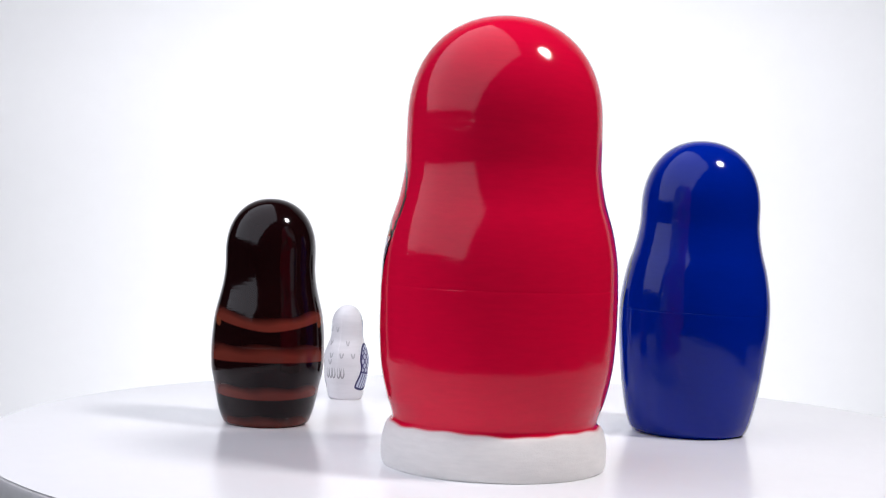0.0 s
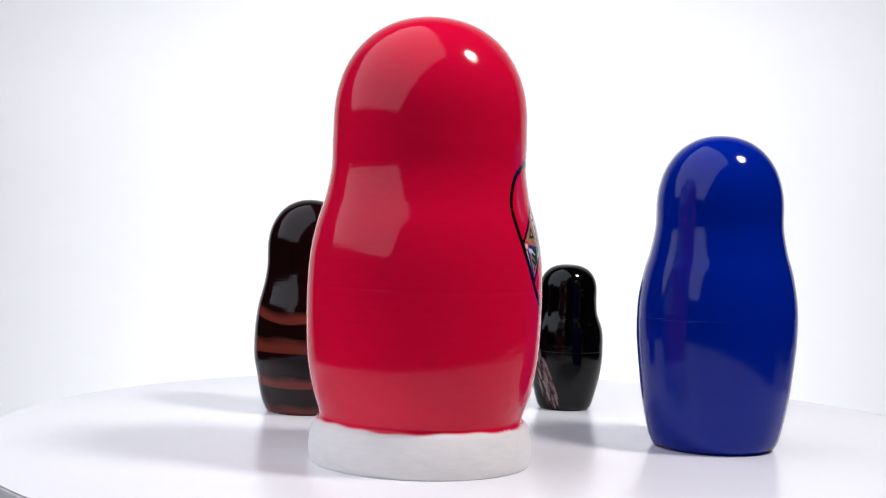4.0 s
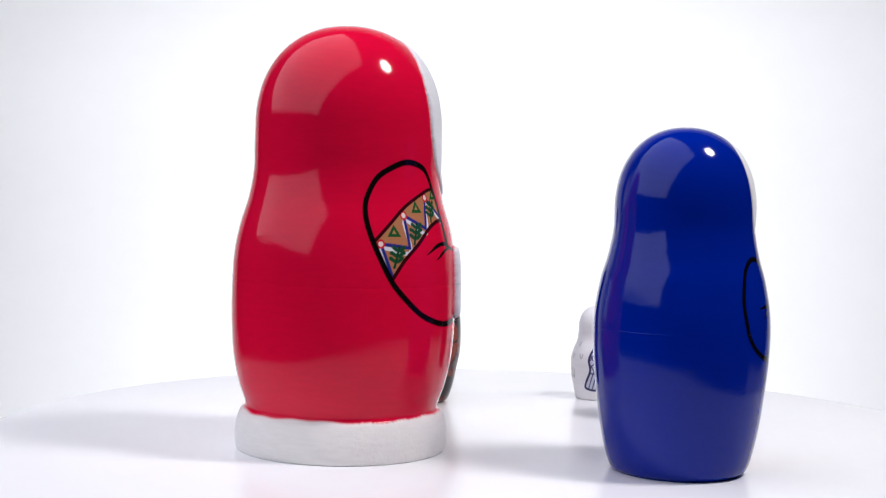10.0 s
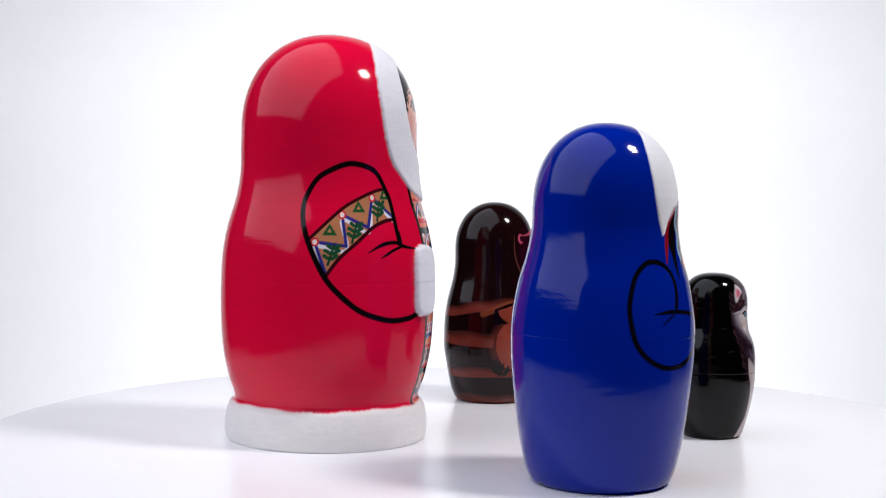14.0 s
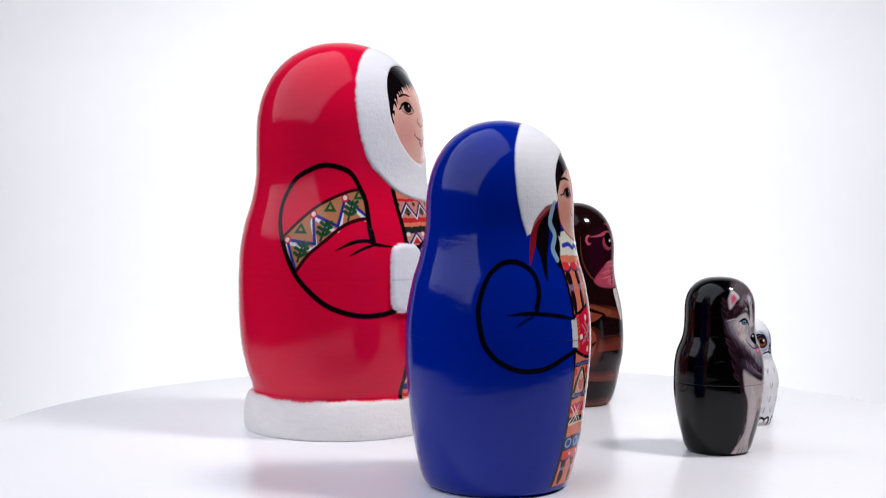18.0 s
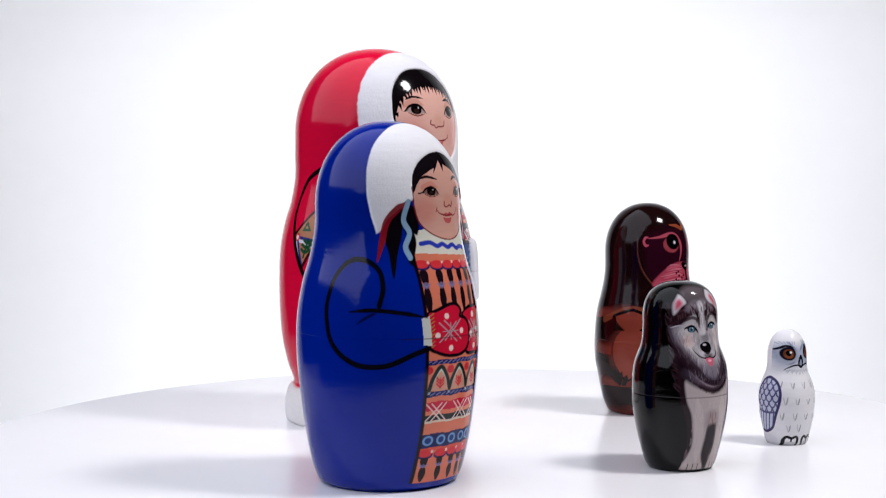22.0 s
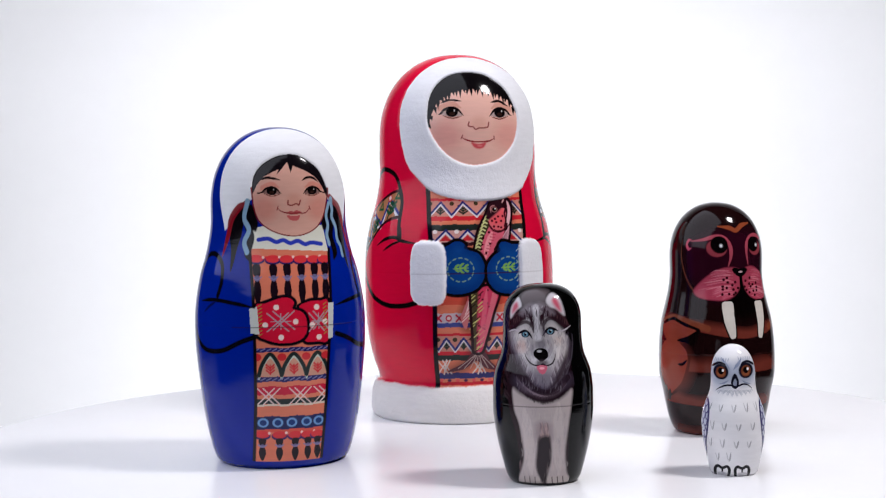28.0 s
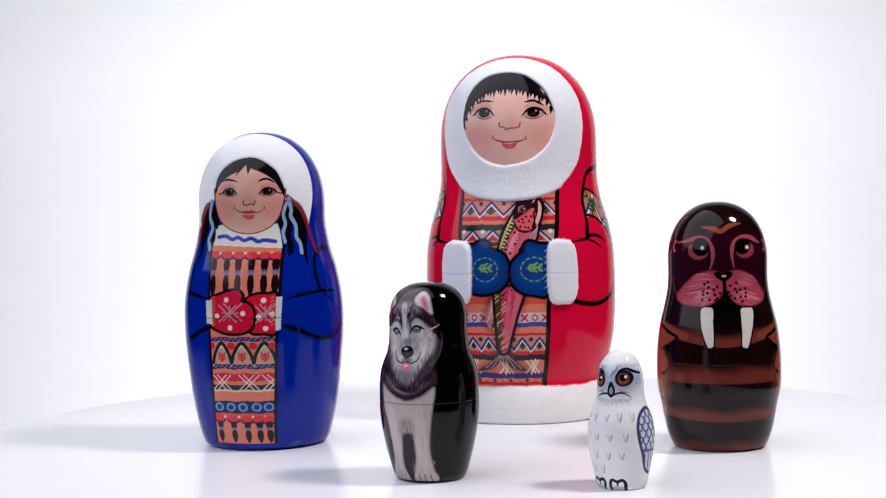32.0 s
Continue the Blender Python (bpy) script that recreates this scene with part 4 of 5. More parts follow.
def walrus_doll():
    c = Canvas(WALRUS_PROFILE, 0.10197, 110, 0.42, 460, 1.4)
    mid = 5.4
    u, A = c.u, c.A
    rng = random.Random(11)
    brown, stripe, pink = (24, 7, 8), (112, 48, 38), (190, 76, 98)
    c.paint[:] = srgb(*brown)
    # soft rust-brown stripes round the body
    rel = np.radians(A - mid)
    waves = [(0.443 + 0.050 * np.abs(np.sin(rel)) ** 1.6, 0.018, 1.0), (0.312 - 0.006 * np.cos(rel), 0.024, 0.9), (0.152 - 0.006 * np.cos(2 * rel), 0.018, 0.9), (0.012 + 0.0 * rel, 0.020, 0.75)]
    for centre, half, strength in waves:
        d = (u - centre) / half
        d = d + 0.25 * np.sin(np.radians(A) * 7 + u * 40) * (d > 0)
        a = np.where(d > 0, np.clip(1.15 - 0.55 * d, 0, 1), np.clip((1.2 + d) * 4, 0, 1))
        idx = np.flatnonzero(a > 0)
        c.put(idx, stripe, strength * a[idx])
    # dark maroon mask
    c.area("wrap", [(-58, 0.84), (-62, 0.76), (-58, 0.694), (-48, 0.641), (-37, 0.600), (5, 0.57), (48, 0.600), (59, 0.641), (68, 0.694), (73, 0.76), (69, 0.84), (40, 0.875), (5, 0.88), (-30, 0.875)], (42, 6, 22), soft=0.03)
    for f in (lambda p: p, lambda p: mirrored(p, mid)):
        c.line("wrap", f([(-69.8, 0.841), (-69.4, 0.761), (-64.0, 0.694), (-54.3, 0.641), (-43.3, 0.606)]), 0.009, (96, 52, 40), taper=True, alpha=0.8)
        # flippers
        c.line("wrap", f([(-111.5, 0.452), (-88.3, 0.492), (-72.9, 0.506), (-52.2, 0.490), (-31.9, 0.466)]), 0.030, (132, 66, 42), alpha=0.7)
        flip = f([(-95.2, 0.466), (-84.0, 0.484), (-72.8, 0.496), (-57.0, 0.474), (-42.7, 0.454), (-52.5, 0.431), (-63.1, 0.412), (-54.7, 0.375), (-52.4, 0.340), (-53.9, 0.298), (-59.9, 0.236), (-71.2, 0.197), (-81.4, 0.178), (-90.9, 0.225), (-95.9, 0.291), (-93.7, 0.359), (-85.1, 0.407), (-81.5, 0.412), (-90.9, 0.440)])
        c.line("wrap", flip + flip[:1], 0.030, (14, 5, 5), round_=False)
        c.area("wrap", flip, (134, 58, 44))
        a0 = f([(-74.0, 0.46)])[0][0]
        c.dot("wrap", (a0, 0.30), 0.10, 0.10, (150, 70, 54), soft=0.9, alpha=0.6)
        c.dot("wrap", (a0, 0.425), 0.07, 0.03, (128, 54, 38), soft=0.9, alpha=0.6)
        c.area("wrap", f([(-95.2, 0.470), (-91.0, 0.438), (-84.0, 0.412), (-81.0, 0.408), (-88.0, 0.405), (-99.0, 0.41)]), (12, 5, 5))
        c.area("wrap", f([(-42.0, 0.456), (-52.5, 0.433), (-65.5, 0.412), (-56.0, 0.405), (-44.0, 0.40)]), (12, 5, 5))
        c.line("wrap", f([(-53.0, 0.330), (-58.0, 0.312), (-64.0, 0.310)]), 0.012, (20, 7, 6), taper=True)
        for p in ([(-95, 0.232), (-97.5, 0.19), (-97.5, 0.165)], [(-91, 0.222), (-94, 0.18), (-95, 0.155)], [(-86, 0.210), (-89.5, 0.17), (-91.5, 0.145)], [(-80, 0.195), (-83, 0.165), (-87, 0.148)]):
            c.line("wrap", f(p), 0.022, (20, 12, 10), taper=True)
        ear = f([(-55.5, 0.842), (-59.5, 0.838), (-61.5, 0.820), (-58.5, 0.803), (-54.5, 0.806)])
        c.line("wrap", ear, 0.014, pink, taper=True)
    # brow lines, eyes
    c.line("front", [(-0.157, 0.836), (-0.117, 0.843), (-0.072, 0.856), (-0.039, 0.848), (-0.017, 0.813), (-0.016, 0.769), (-0.027, 0.729)], 0.016, (172, 72, 88), taper=True)
    c.line("front", [(0.165, 0.832), (0.150, 0.842), (0.126, 0.857), (0.093, 0.856), (0.066, 0.832), (0.059, 0.790), (0.067, 0.734)], 0.015, (172, 72, 88), taper=True)
    for x, r, s in ((-0.068, 0.033, -1), (0.106, 0.029, 1)):
        c.dot("front", (x + 0.004 * s, 0.805), r * 1.22, r * 1.10, (150, 60, 70))
        c.dot("front", (x - 0.006 * s, 0.820), r * 1.05, r * 1.12, (8, 4, 5))
        c.dot("front", (x + 0.012, 0.816), 0.0085, 0.0085, (150, 150, 156))
        c.dot("front", (x + 0.012, 0.816), 0.005, 0.005, (240, 240, 240))
    c.line("front", [(-0.058, 0.898), (-0.012, 0.891), (0.016, 0.880), (0.050, 0.901), (0.093, 0.911)], 0.019, (140, 66, 40), taper=True)
    # whisker pads
    pads = ([(0.025, 0.712), (-0.014, 0.724), (-0.063, 0.717), (-0.113, 0.685), (-0.156, 0.632), (-0.152, 0.603), (-0.120, 0.589), (-0.053, 0.585), (-0.009, 0.602), (0.020, 0.635), (0.025, 0.679)],
            [(0.038, 0.712), (0.080, 0.727), (0.124, 0.710), (0.157, 0.674), (0.181, 0.627), (0.169, 0.596), (0.122, 0.583), (0.078, 0.594), (0.050, 0.623), (0.036, 0.668)])
    c.area("front", [(-0.05, 0.60), (0.028, 0.70), (0.11, 0.60), (0.09, 0.52), (0.03, 0.50), (-0.03, 0.52)], (6, 3, 3), soft=0.02)
    for n, pad in enumerate(pads):
        on = np.zeros(len(u), bool)
        on[c.area("front", pad, (170, 64, 84), soft=0.004)] = True
        inner = 0.0 if n == 0 else 0.062
        for k in range(70):
            g, h = rng.random(), rng.random()
            s = -1 if n == 0 else 1
            x0, v0 = inner + s * 0.03 * g, 0.60 + 0.11 * h
            x1, v1 = x0 + s * (0.05 + 0.07 * rng.random()), v0 - 0.012 + (v0 - 0.655) * 0.1
            if abs(x1 - 0.012) < 0.165:
                c.line("front", [(x0, v0), ((x0 + x1) / 2, (v0 + v1) / 2 + 0.006), (x1, v1)], 0.0042, rng.choice([(206, 104, 124), (196, 84, 106), (214, 130, 144), (160, 56, 76)]), taper=True, alpha=0.6, clip=on)
        for k in range(14):
            gx, gv = (k % 4) / 3, (k // 4) / 3
            x = (-0.056 + 0.062 * gx) if n == 0 else (0.050 + 0.060 * gx)
            c.dot("front", (x + 0.008 * rng.uniform(-1, 1), 0.606 + 0.060 * gv + 0.010 * (k % 2) + 0.006 * rng.uniform(-1, 1)), 0.0058, 0.0058, (44, 10, 18), clip=on)
    c.area("front", [(-0.012, 0.714), (0.004, 0.722), (0.025, 0.716), (0.046, 0.722), (0.062, 0.713), (0.050, 0.694), (0.027, 0.682), (0.002, 0.694)], (6, 4, 5))
    c.line("front", [(0.028, 0.69), (0.030, 0.64), (0.028, 0.60)], 0.014, (6, 4, 5))
    c.dot("front", (0.028, 0.704), 0.010, 0.004, (206, 170, 176))
    # tusks
    for t in ([(-0.062, 0.573), (-0.040, 0.579), (-0.017, 0.573), (-0.017, 0.520), (-0.015, 0.470), (-0.016, 0.432), (-0.028, 0.424), (-0.040, 0.430), (-0.059, 0.485), (-0.064, 0.53)],
              [(0.091, 0.572), (0.114, 0.578), (0.137, 0.570), (0.138, 0.520), (0.130, 0.470), (0.118, 0.426), (0.106, 0.422), (0.095, 0.431), (0.096, 0.480), (0.093, 0.530)]):
        c.line("front", t + t[:1], 0.012, (8, 4, 4))
        c.area("front", t, (214, 206, 196))
    c.seam(0.352, (18, 6, 6), 0.5, 0.0016)
    ob = c.build("nesting_doll")
    tagged(ob, "dark brown nesting doll painted as a walrus with white tusks", "nesting doll", group="nesting dolls")
    return seat(ob, 0.06139, 0.08209, -26.65)


WALRUS = walrus_doll()


def husky_doll():
    c = Canvas(HUSKY_PROFILE, 0.07354, 72, 0.42, 420, 1.4)
    u, A = c.u, c.A
    rng = random.Random(23)
    c.paint[:] = srgb(3, 3, 3)
    plum = (36, 20, 27)
    # painted dog against the black ground, edge to edge
    left = np.interp(u, [0.02, 0.037, 0.138, 0.272, 0.372, 0.469, 0.564, 0.657, 0.736, 0.848, 0.93], [-36, -33, -26, -27.4, -34, -38.4, -41.4, -46.7, -52.5, -54, -45])
    right = np.interp(u, [0.02, 0.035, 0.14, 0.285, 0.425, 0.508, 0.59, 0.67, 0.753, 0.838, 0.92], [50, 50, 43, 39.7, 43.2, 46.8, 46, 50.7, 50.9, 47.4, 38])
    dog = (A > left) & (A < right) & (u > 0.006) & (u < 0.90)
    soft = np.clip(np.minimum(A - left, right - A) / 3.0, 0, 1)
    idx = np.flatnonzero(dog)
    c.put(idx, plum, soft[idx])

    def tuft(n, x0, x1, v0, v1, dx, dv, w, cols, alpha=0.7):
        """Many short hair strokes spread over a patch."""
        for k in range(n):
            x, v = x0 + (x1 - x0) * rng.random(), v0 + (v1 - v0) * rng.random()
            g = 0.7 + 0.6 * rng.random()
            c.line("front", [(x, v), (x + dx * g * 0.5 + 0.004, v + dv * g * 0.5), (x + dx * g, v + dv * g)], w, rng.choice(cols), taper=True, alpha=alpha, clip=dog)

    for k in range(90):
        v = 0.42 + 0.46 * rng.random()
        a = float(np.interp(v, [0.372, 0.469, 0.564, 0.657, 0.736, 0.848, 0.93], [-34, -38.4, -41.4, -46.7, -52.5, -54, -45]))
        c.line("wrap", [(a + 7 * rng.random(), v), (a - 3 - 3 * rng.random(), v + 0.022 + 0.02 * rng.random())], 0.007, rng.choice([(44, 26, 32), (30, 18, 24), (66, 48, 54)]), taper=True, alpha=0.6, round_=False)
    # chest and legs
    c.area("front", [(-0.115, 0.50), (-0.040, 0.455), (0.010, 0.440), (0.069, 0.440), (0.121, 0.455), (0.170, 0.49), (0.166, 0.403), (0.150, 0.292), (0.134, 0.177), (0.134, 0.073), (0.146, 0.026), (0.135, 0.006), (0.046, 0.006), (0.042, 0.044), (0.066, 0.134), (0.069, 0.221), (0.061, 0.268), (0.032, 0.272), (0.007, 0.247), (0.004, 0.175), (-0.005, 0.086), (0.016, 0.040), (0.012, 0.008), (-0.090, 0.006), (-0.106, 0.030), (-0.080, 0.100), (-0.068, 0.168), (-0.085, 0.310), (-0.112, 0.393)], (186, 173, 172), soft=0.006, clip=dog)
    for pts, w in (([(0.110, 0.42), (0.105, 0.25), (0.098, 0.06)], 0.050), ([(-0.060, 0.40), (-0.040, 0.25), (-0.034, 0.06)], 0.050)):
        c.line("front", pts, w, (206, 194, 191), alpha=0.55, taper=True)
    tuft(150, -0.08, 0.14, 0.06, 0.42, 0.0, -0.04, 0.006, [(200, 190, 188), (164, 152, 154), (196, 176, 172), (172, 160, 164)], 0.28)
    c.area("front", [(0.000, 0.31), (0.035, 0.33), (0.070, 0.31), (0.075, 0.25), (0.04, 0.235), (0.005, 0.24)], (132, 112, 116), soft=0.022, alpha=0.7)
    tuft(26, 0.015, 0.06, 0.28, 0.34, 0.0, -0.05, 0.006, [(190, 160, 156), (120, 98, 104)], 0.4)
    c.area("front", [(0.017, 0.250), (0.059, 0.258), (0.065, 0.229), (0.062, 0.148), (0.039, 0.074), (0.026, 0.020), (0.012, 0.020), (-0.009, 0.100), (-0.001, 0.183)], (40, 30, 36), soft=0.008)
    for lo, hi in ((-0.098, 0.008), (0.040, 0.140)):
        for k in range(4):
            x = lo + (hi - lo) * (k + 0.5) / 4
            c.dot("front", (x, 0.030), (hi - lo) / 9, 0.022, (188, 176, 172), soft=0.4)
            if k:
                c.line("front", [(x - (hi - lo) / 8, 0.046), (x - (hi - lo) / 8, 0.010)], 0.005, (58, 44, 48), round_=False, alpha=0.8)
    c.line("front", [(-0.090, 0.13), (-0.092, 0.07)], 0.012, (120, 100, 104), alpha=0.5, taper=True)
    # ruff: dark collar with a rosy band
    c.area("front", [(-0.140, 0.60), (-0.067, 0.587), (-0.026, 0.545), (0.019, 0.508), (0.055, 0.492), (0.100, 0.508), (0.134, 0.552), (0.160, 0.61), (0.178, 0.54), (0.149, 0.473), (0.101, 0.438), (0.040, 0.426), (-0.016, 0.443), (-0.086, 0.474), (-0.120, 0.51)], (26, 12, 20), soft=0.012, clip=dog)
    c.area("front", [(-0.095, 0.545), (-0.063, 0.512), (-0.006, 0.480), (0.040, 0.465), (0.083, 0.471), (0.140, 0.515), (0.108, 0.466), (0.040, 0.445), (-0.016, 0.459), (-0.070, 0.49)], (166, 142, 156), soft=0.010, alpha=0.9, clip=dog)
    for k in range(64):
        g = (k + 0.5) / 64
        x = -0.105 + 0.265 * g
        v = 0.442 + 0.09 * (2 * g - 1.08) ** 2
        lean = 0.02 * (g - 0.5)
        c.line("front", [(x, v + 0.018), (x + lean, v - 0.014 - 0.012 * rng.random())], 0.0055, (34, 18, 28), taper=True, alpha=0.75, round_=False)
        c.line("front", [(x, v + 0.052), (x + lean, v + 0.018 + 0.01 * rng.random())], 0.005, rng.choice([(80, 54, 68), (110, 84, 98), (30, 14, 22)]), taper=True, alpha=0.35, round_=False)
    # pale face
    face = [(-0.142, 0.765), (-0.128, 0.695), (-0.092, 0.616), (-0.037, 0.555), (0.009, 0.518), (0.055, 0.504), (0.094, 0.520), (0.129, 0.560), (0.147, 0.622), (0.153, 0.688), (0.151, 0.744), (0.137, 0.758), (0.110, 0.785), (0.085, 0.826), (0.060, 0.86), (0.040, 0.89), (0.009, 0.905), (-0.02, 0.89), (-0.050, 0.85), (-0.080, 0.812), (-0.111, 0.775)]
    c.area("front", face, (164, 156, 160), soft=0.008)
    c.area("front", [(-0.115, 0.74), (-0.100, 0.67), (-0.065, 0.64), (-0.040, 0.67), (-0.015, 0.73), (-0.030, 0.79), (-0.070, 0.80)], (216, 208, 208), soft=0.016, alpha=0.9)
    c.area("front", [(0.140, 0.74), (0.138, 0.66), (0.105, 0.63), (0.085, 0.67), (0.050, 0.73), (0.052, 0.80), (0.085, 0.81)], (216, 208, 208), soft=0.016, alpha=0.9)
    c.area("front", [(-0.030, 0.66), (0.000, 0.70), (0.023, 0.72), (0.050, 0.70), (0.078, 0.66), (0.060, 0.61), (0.030, 0.60), (-0.010, 0.61)], (198, 194, 200), soft=0.012, alpha=0.8)
    c.dot("front", (0.022, 0.708), 0.022, 0.026, (104, 96, 106), soft=0.9, alpha=0.7)
    for x, v in ((-0.075, 0.715), (0.105, 0.725)):
        c.dot("front", (x, v), 0.022, 0.022, (204, 164, 148), soft=0.9, alpha=0.3)
    c.line("front", face[:11], 0.034, (110, 100, 114), alpha=0.35)
    c.line("front", [(x * 1.03, v) for x, v in face[7:12]], 0.014, (20, 12, 18), alpha=0.7)
    # shaggy lower edge of the face
    for k in range(70):
        g = (k + 0.5) / 70
        x = -0.115 + 0.265 * g
        v = 0.505 + 0.165 * abs(2 * g - 1.2) ** 1.9
        c.line("front", [(x, v + 0.034), (x + 0.03 * (g - 0.6), v + 0.004 - 0.012 * rng.random())], 0.005, rng.choice([(190, 184, 194), (160, 152, 166), (120, 110, 126), (140, 132, 146)]), taper=True, alpha=0.26, round_=False, clip=dog)
    tuft(90, -0.11, 0.135, 0.57, 0.70, 0.0, -0.03, 0.0045, [(216, 212, 216), (160, 156, 166), (188, 184, 190)], 0.25)
    # grey chin and shaded sides of the muzzle, rosy cheeks
    c.dot("front", (0.028, 0.532), 0.120, 0.052, (98, 88, 108), soft=0.9, alpha=0.62, clip=dog)
    c.line("front", [(-0.128, 0.735), (-0.118, 0.665), (-0.080, 0.605), (-0.036, 0.560)], 0.030, (112, 100, 116), alpha=0.45, taper=True, clip=dog)
    c.line("front", [(0.150, 0.735), (0.146, 0.650), (0.125, 0.585), (0.090, 0.540)], 0.026, (84, 72, 90), alpha=0.5, taper=True, clip=dog)
    c.dot("front", (-0.078, 0.692), 0.030, 0.026, (206, 158, 146), soft=0.9, alpha=0.4, clip=dog)
    c.dot("front", (0.122, 0.668), 0.022, 0.040, (226, 216, 214), soft=0.9, alpha=0.55, clip=dog)
    for x0, x1, v in ((-0.030, -0.052, 0.735), (0.046, 0.066, 0.745)):
        c.line("front", [(x0, v + 0.030), ((x0 + x1) / 2, v), (x1 - 0.2 * (x1 - x0), v - 0.045)], 0.016, (146, 138, 150), alpha=0.45, taper=True)
    tuft(130, -0.12, 0.145, 0.60, 0.80, 0.003, -0.020, 0.0035, [(222, 218, 222), (150, 142, 154), (120, 110, 124), (196, 190, 198)], 0.30)
    # dark fold of fur under the chin
    c.line("front", [(-0.122, 0.590), (-0.060, 0.532), (0.000, 0.492), (0.055, 0.476), (0.104, 0.492), (0.148, 0.545)], 0.030, (30, 14, 23), alpha=0.72, clip=dog)
    tuft(60, -0.10, 0.13, 0.50, 0.56, 0.0, -0.030, 0.0050, [(150, 140, 152), (110, 98, 112), (60, 44, 56)], 0.35)
    # dark cheeks narrow the face towards the chin
    for pts in ([(-0.140, 0.68), (-0.120, 0.60), (-0.060, 0.540), (0.010, 0.490), (-0.020, 0.540), (-0.060, 0.595), (-0.098, 0.655)], [(0.156, 0.68), (0.146, 0.58), (0.108, 0.515), (0.055, 0.482), (0.082, 0.530), (0.108, 0.590), (0.132, 0.655)]):
        c.area("front", pts, (42, 25, 34), soft=0.014, alpha=0.85, clip=dog)
    for k in range(40):
        g, side = (k // 2 + rng.random()) / 20, k % 2
        x, v = (-0.085 + 0.075 * g, 0.645 - 0.115 * g) if side == 0 else (0.125 - 0.050 * g, 0.645 - 0.120 * g)
        c.line("front", [(x + 0.006 - 0.012 * side, v + 0.022), (x - 0.004 + 0.008 * side, v - 0.012)], 0.0046, rng.choice([(176, 166, 174), (120, 106, 118), (70, 52, 64)]), taper=True, alpha=0.5, round_=False, clip=dog)
    # grey cap between the ears, dark brows, pale blaze down the forehead
    c.area("front", [(-0.070, 0.897), (-0.087, 0.939), (-0.065, 0.967), (-0.012, 0.979), (0.052, 0.967), (0.046, 0.944), (0.042, 0.900), (-0.010, 0.915), (-0.043, 0.895)], (92, 82, 86), soft=0.010)
    c.area("front", [(-0.080, 0.872), (-0.043, 0.902), (0.000, 0.912), (0.040, 0.905), (0.060, 0.880), (0.040, 0.850), (0.000, 0.830), (-0.040, 0.850)], (136, 126, 134), soft=0.012)
    brows = ([(-0.150, 0.795), (-0.142, 0.818), (-0.120, 0.846), (-0.090, 0.860), (-0.029, 0.876), (-0.008, 0.842), (-0.014, 0.800), (-0.028, 0.812), (-0.040, 0.836), (-0.078, 0.818), (-0.112, 0.790), (-0.138, 0.770)],
             [(0.020, 0.874), (0.048, 0.894), (0.091, 0.878), (0.126, 0.842), (0.157, 0.791), (0.132, 0.790), (0.090, 0.824), (0.045, 0.842), (0.034, 0.826), (0.022, 0.800), (0.014, 0.830)])
    for pts in brows:
        c.area("front", pts, (50, 26, 35), soft=0.008)
        c.line("front", pts[:5], 0.010, (82, 54, 58), taper=True, alpha=0.5)
    for pts in ([(-0.088, 0.858), (-0.060, 0.882), (-0.030, 0.882), (-0.022, 0.862), (-0.036, 0.848), (-0.070, 0.846)], [(0.030, 0.878), (0.050, 0.893), (0.080, 0.876), (0.088, 0.852), (0.050, 0.855)]):
        c.area("front", pts, (128, 114, 124), soft=0.010, alpha=0.85)
    c.area("front", [(-0.018, 0.893), (0.000, 0.902), (0.013, 0.879), (0.011, 0.805), (0.026, 0.735), (-0.012, 0.735), (-0.005, 0.805), (-0.016, 0.860)], (218, 212, 217), soft=0.007)
    for k in range(60):
        side = k % 2
        g = rng.random()
        x0, v0 = (-0.140 + 0.115 * g, 0.806 + 0.052 * g) if side == 0 else (0.146 - 0.110 * g, 0.806 + 0.060 * g)
        c.line("front", [(x0, v0 - 0.012), (x0 - 0.004 + 0.008 * side, v0 + 0.014 + 0.010 * rng.random())], 0.0036, rng.choice([(34, 16, 24), (96, 66, 68), (70, 44, 50), (40, 20, 28)]), taper=True, alpha=0.6, round_=False, clip=dog)
    tuft(70, -0.075, 0.05, 0.89, 0.955, -0.003, 0.024, 0.004, [(74, 66, 70), (118, 108, 112), (54, 46, 50), (96, 84, 86)], 0.5)
    tuft(40, -0.05, 0.05, 0.84, 0.90, 0.0, 0.024, 0.0036, [(206, 200, 206), (150, 140, 150), (120, 108, 118)], 0.4)
    c.line("front", [(0.082, 0.787), (0.110, 0.773), (0.137, 0.778), (0.160, 0.796)], 0.007, (196, 188, 196), taper=True)
    c.line("front", [(-0.150, 0.765), (-0.115, 0.777), (-0.090, 0.770)], 0.007, (196, 188, 196), taper=True)
    c.area("front", [(0.137, 0.764), (0.160, 0.776), (0.166, 0.715), (0.147, 0.748)], (16, 12, 16), soft=0.003)
    tuft(70, -0.13, 0.15, 0.62, 0.80, 0.0, -0.024, 0.0040, [(84, 72, 86), (104, 92, 106), (66, 54, 66)], 0.34)
    tuft(60, -0.06, 0.05, 0.76, 0.90, 0.0, 0.026, 0.0040, [(70, 54, 64), (96, 82, 92), (216, 210, 214)], 0.42)
    for x, v in ((-0.112, 0.690), (0.122, 0.690), (-0.028, 0.700), (0.070, 0.700)):
        c.line("front", [(x, v + 0.05), (x + 0.004, v), (x + 0.012 * (1 if x < 0 else -1), v - 0.06)], 0.020, (112, 98, 112), alpha=0.35, taper=True, clip=dog)
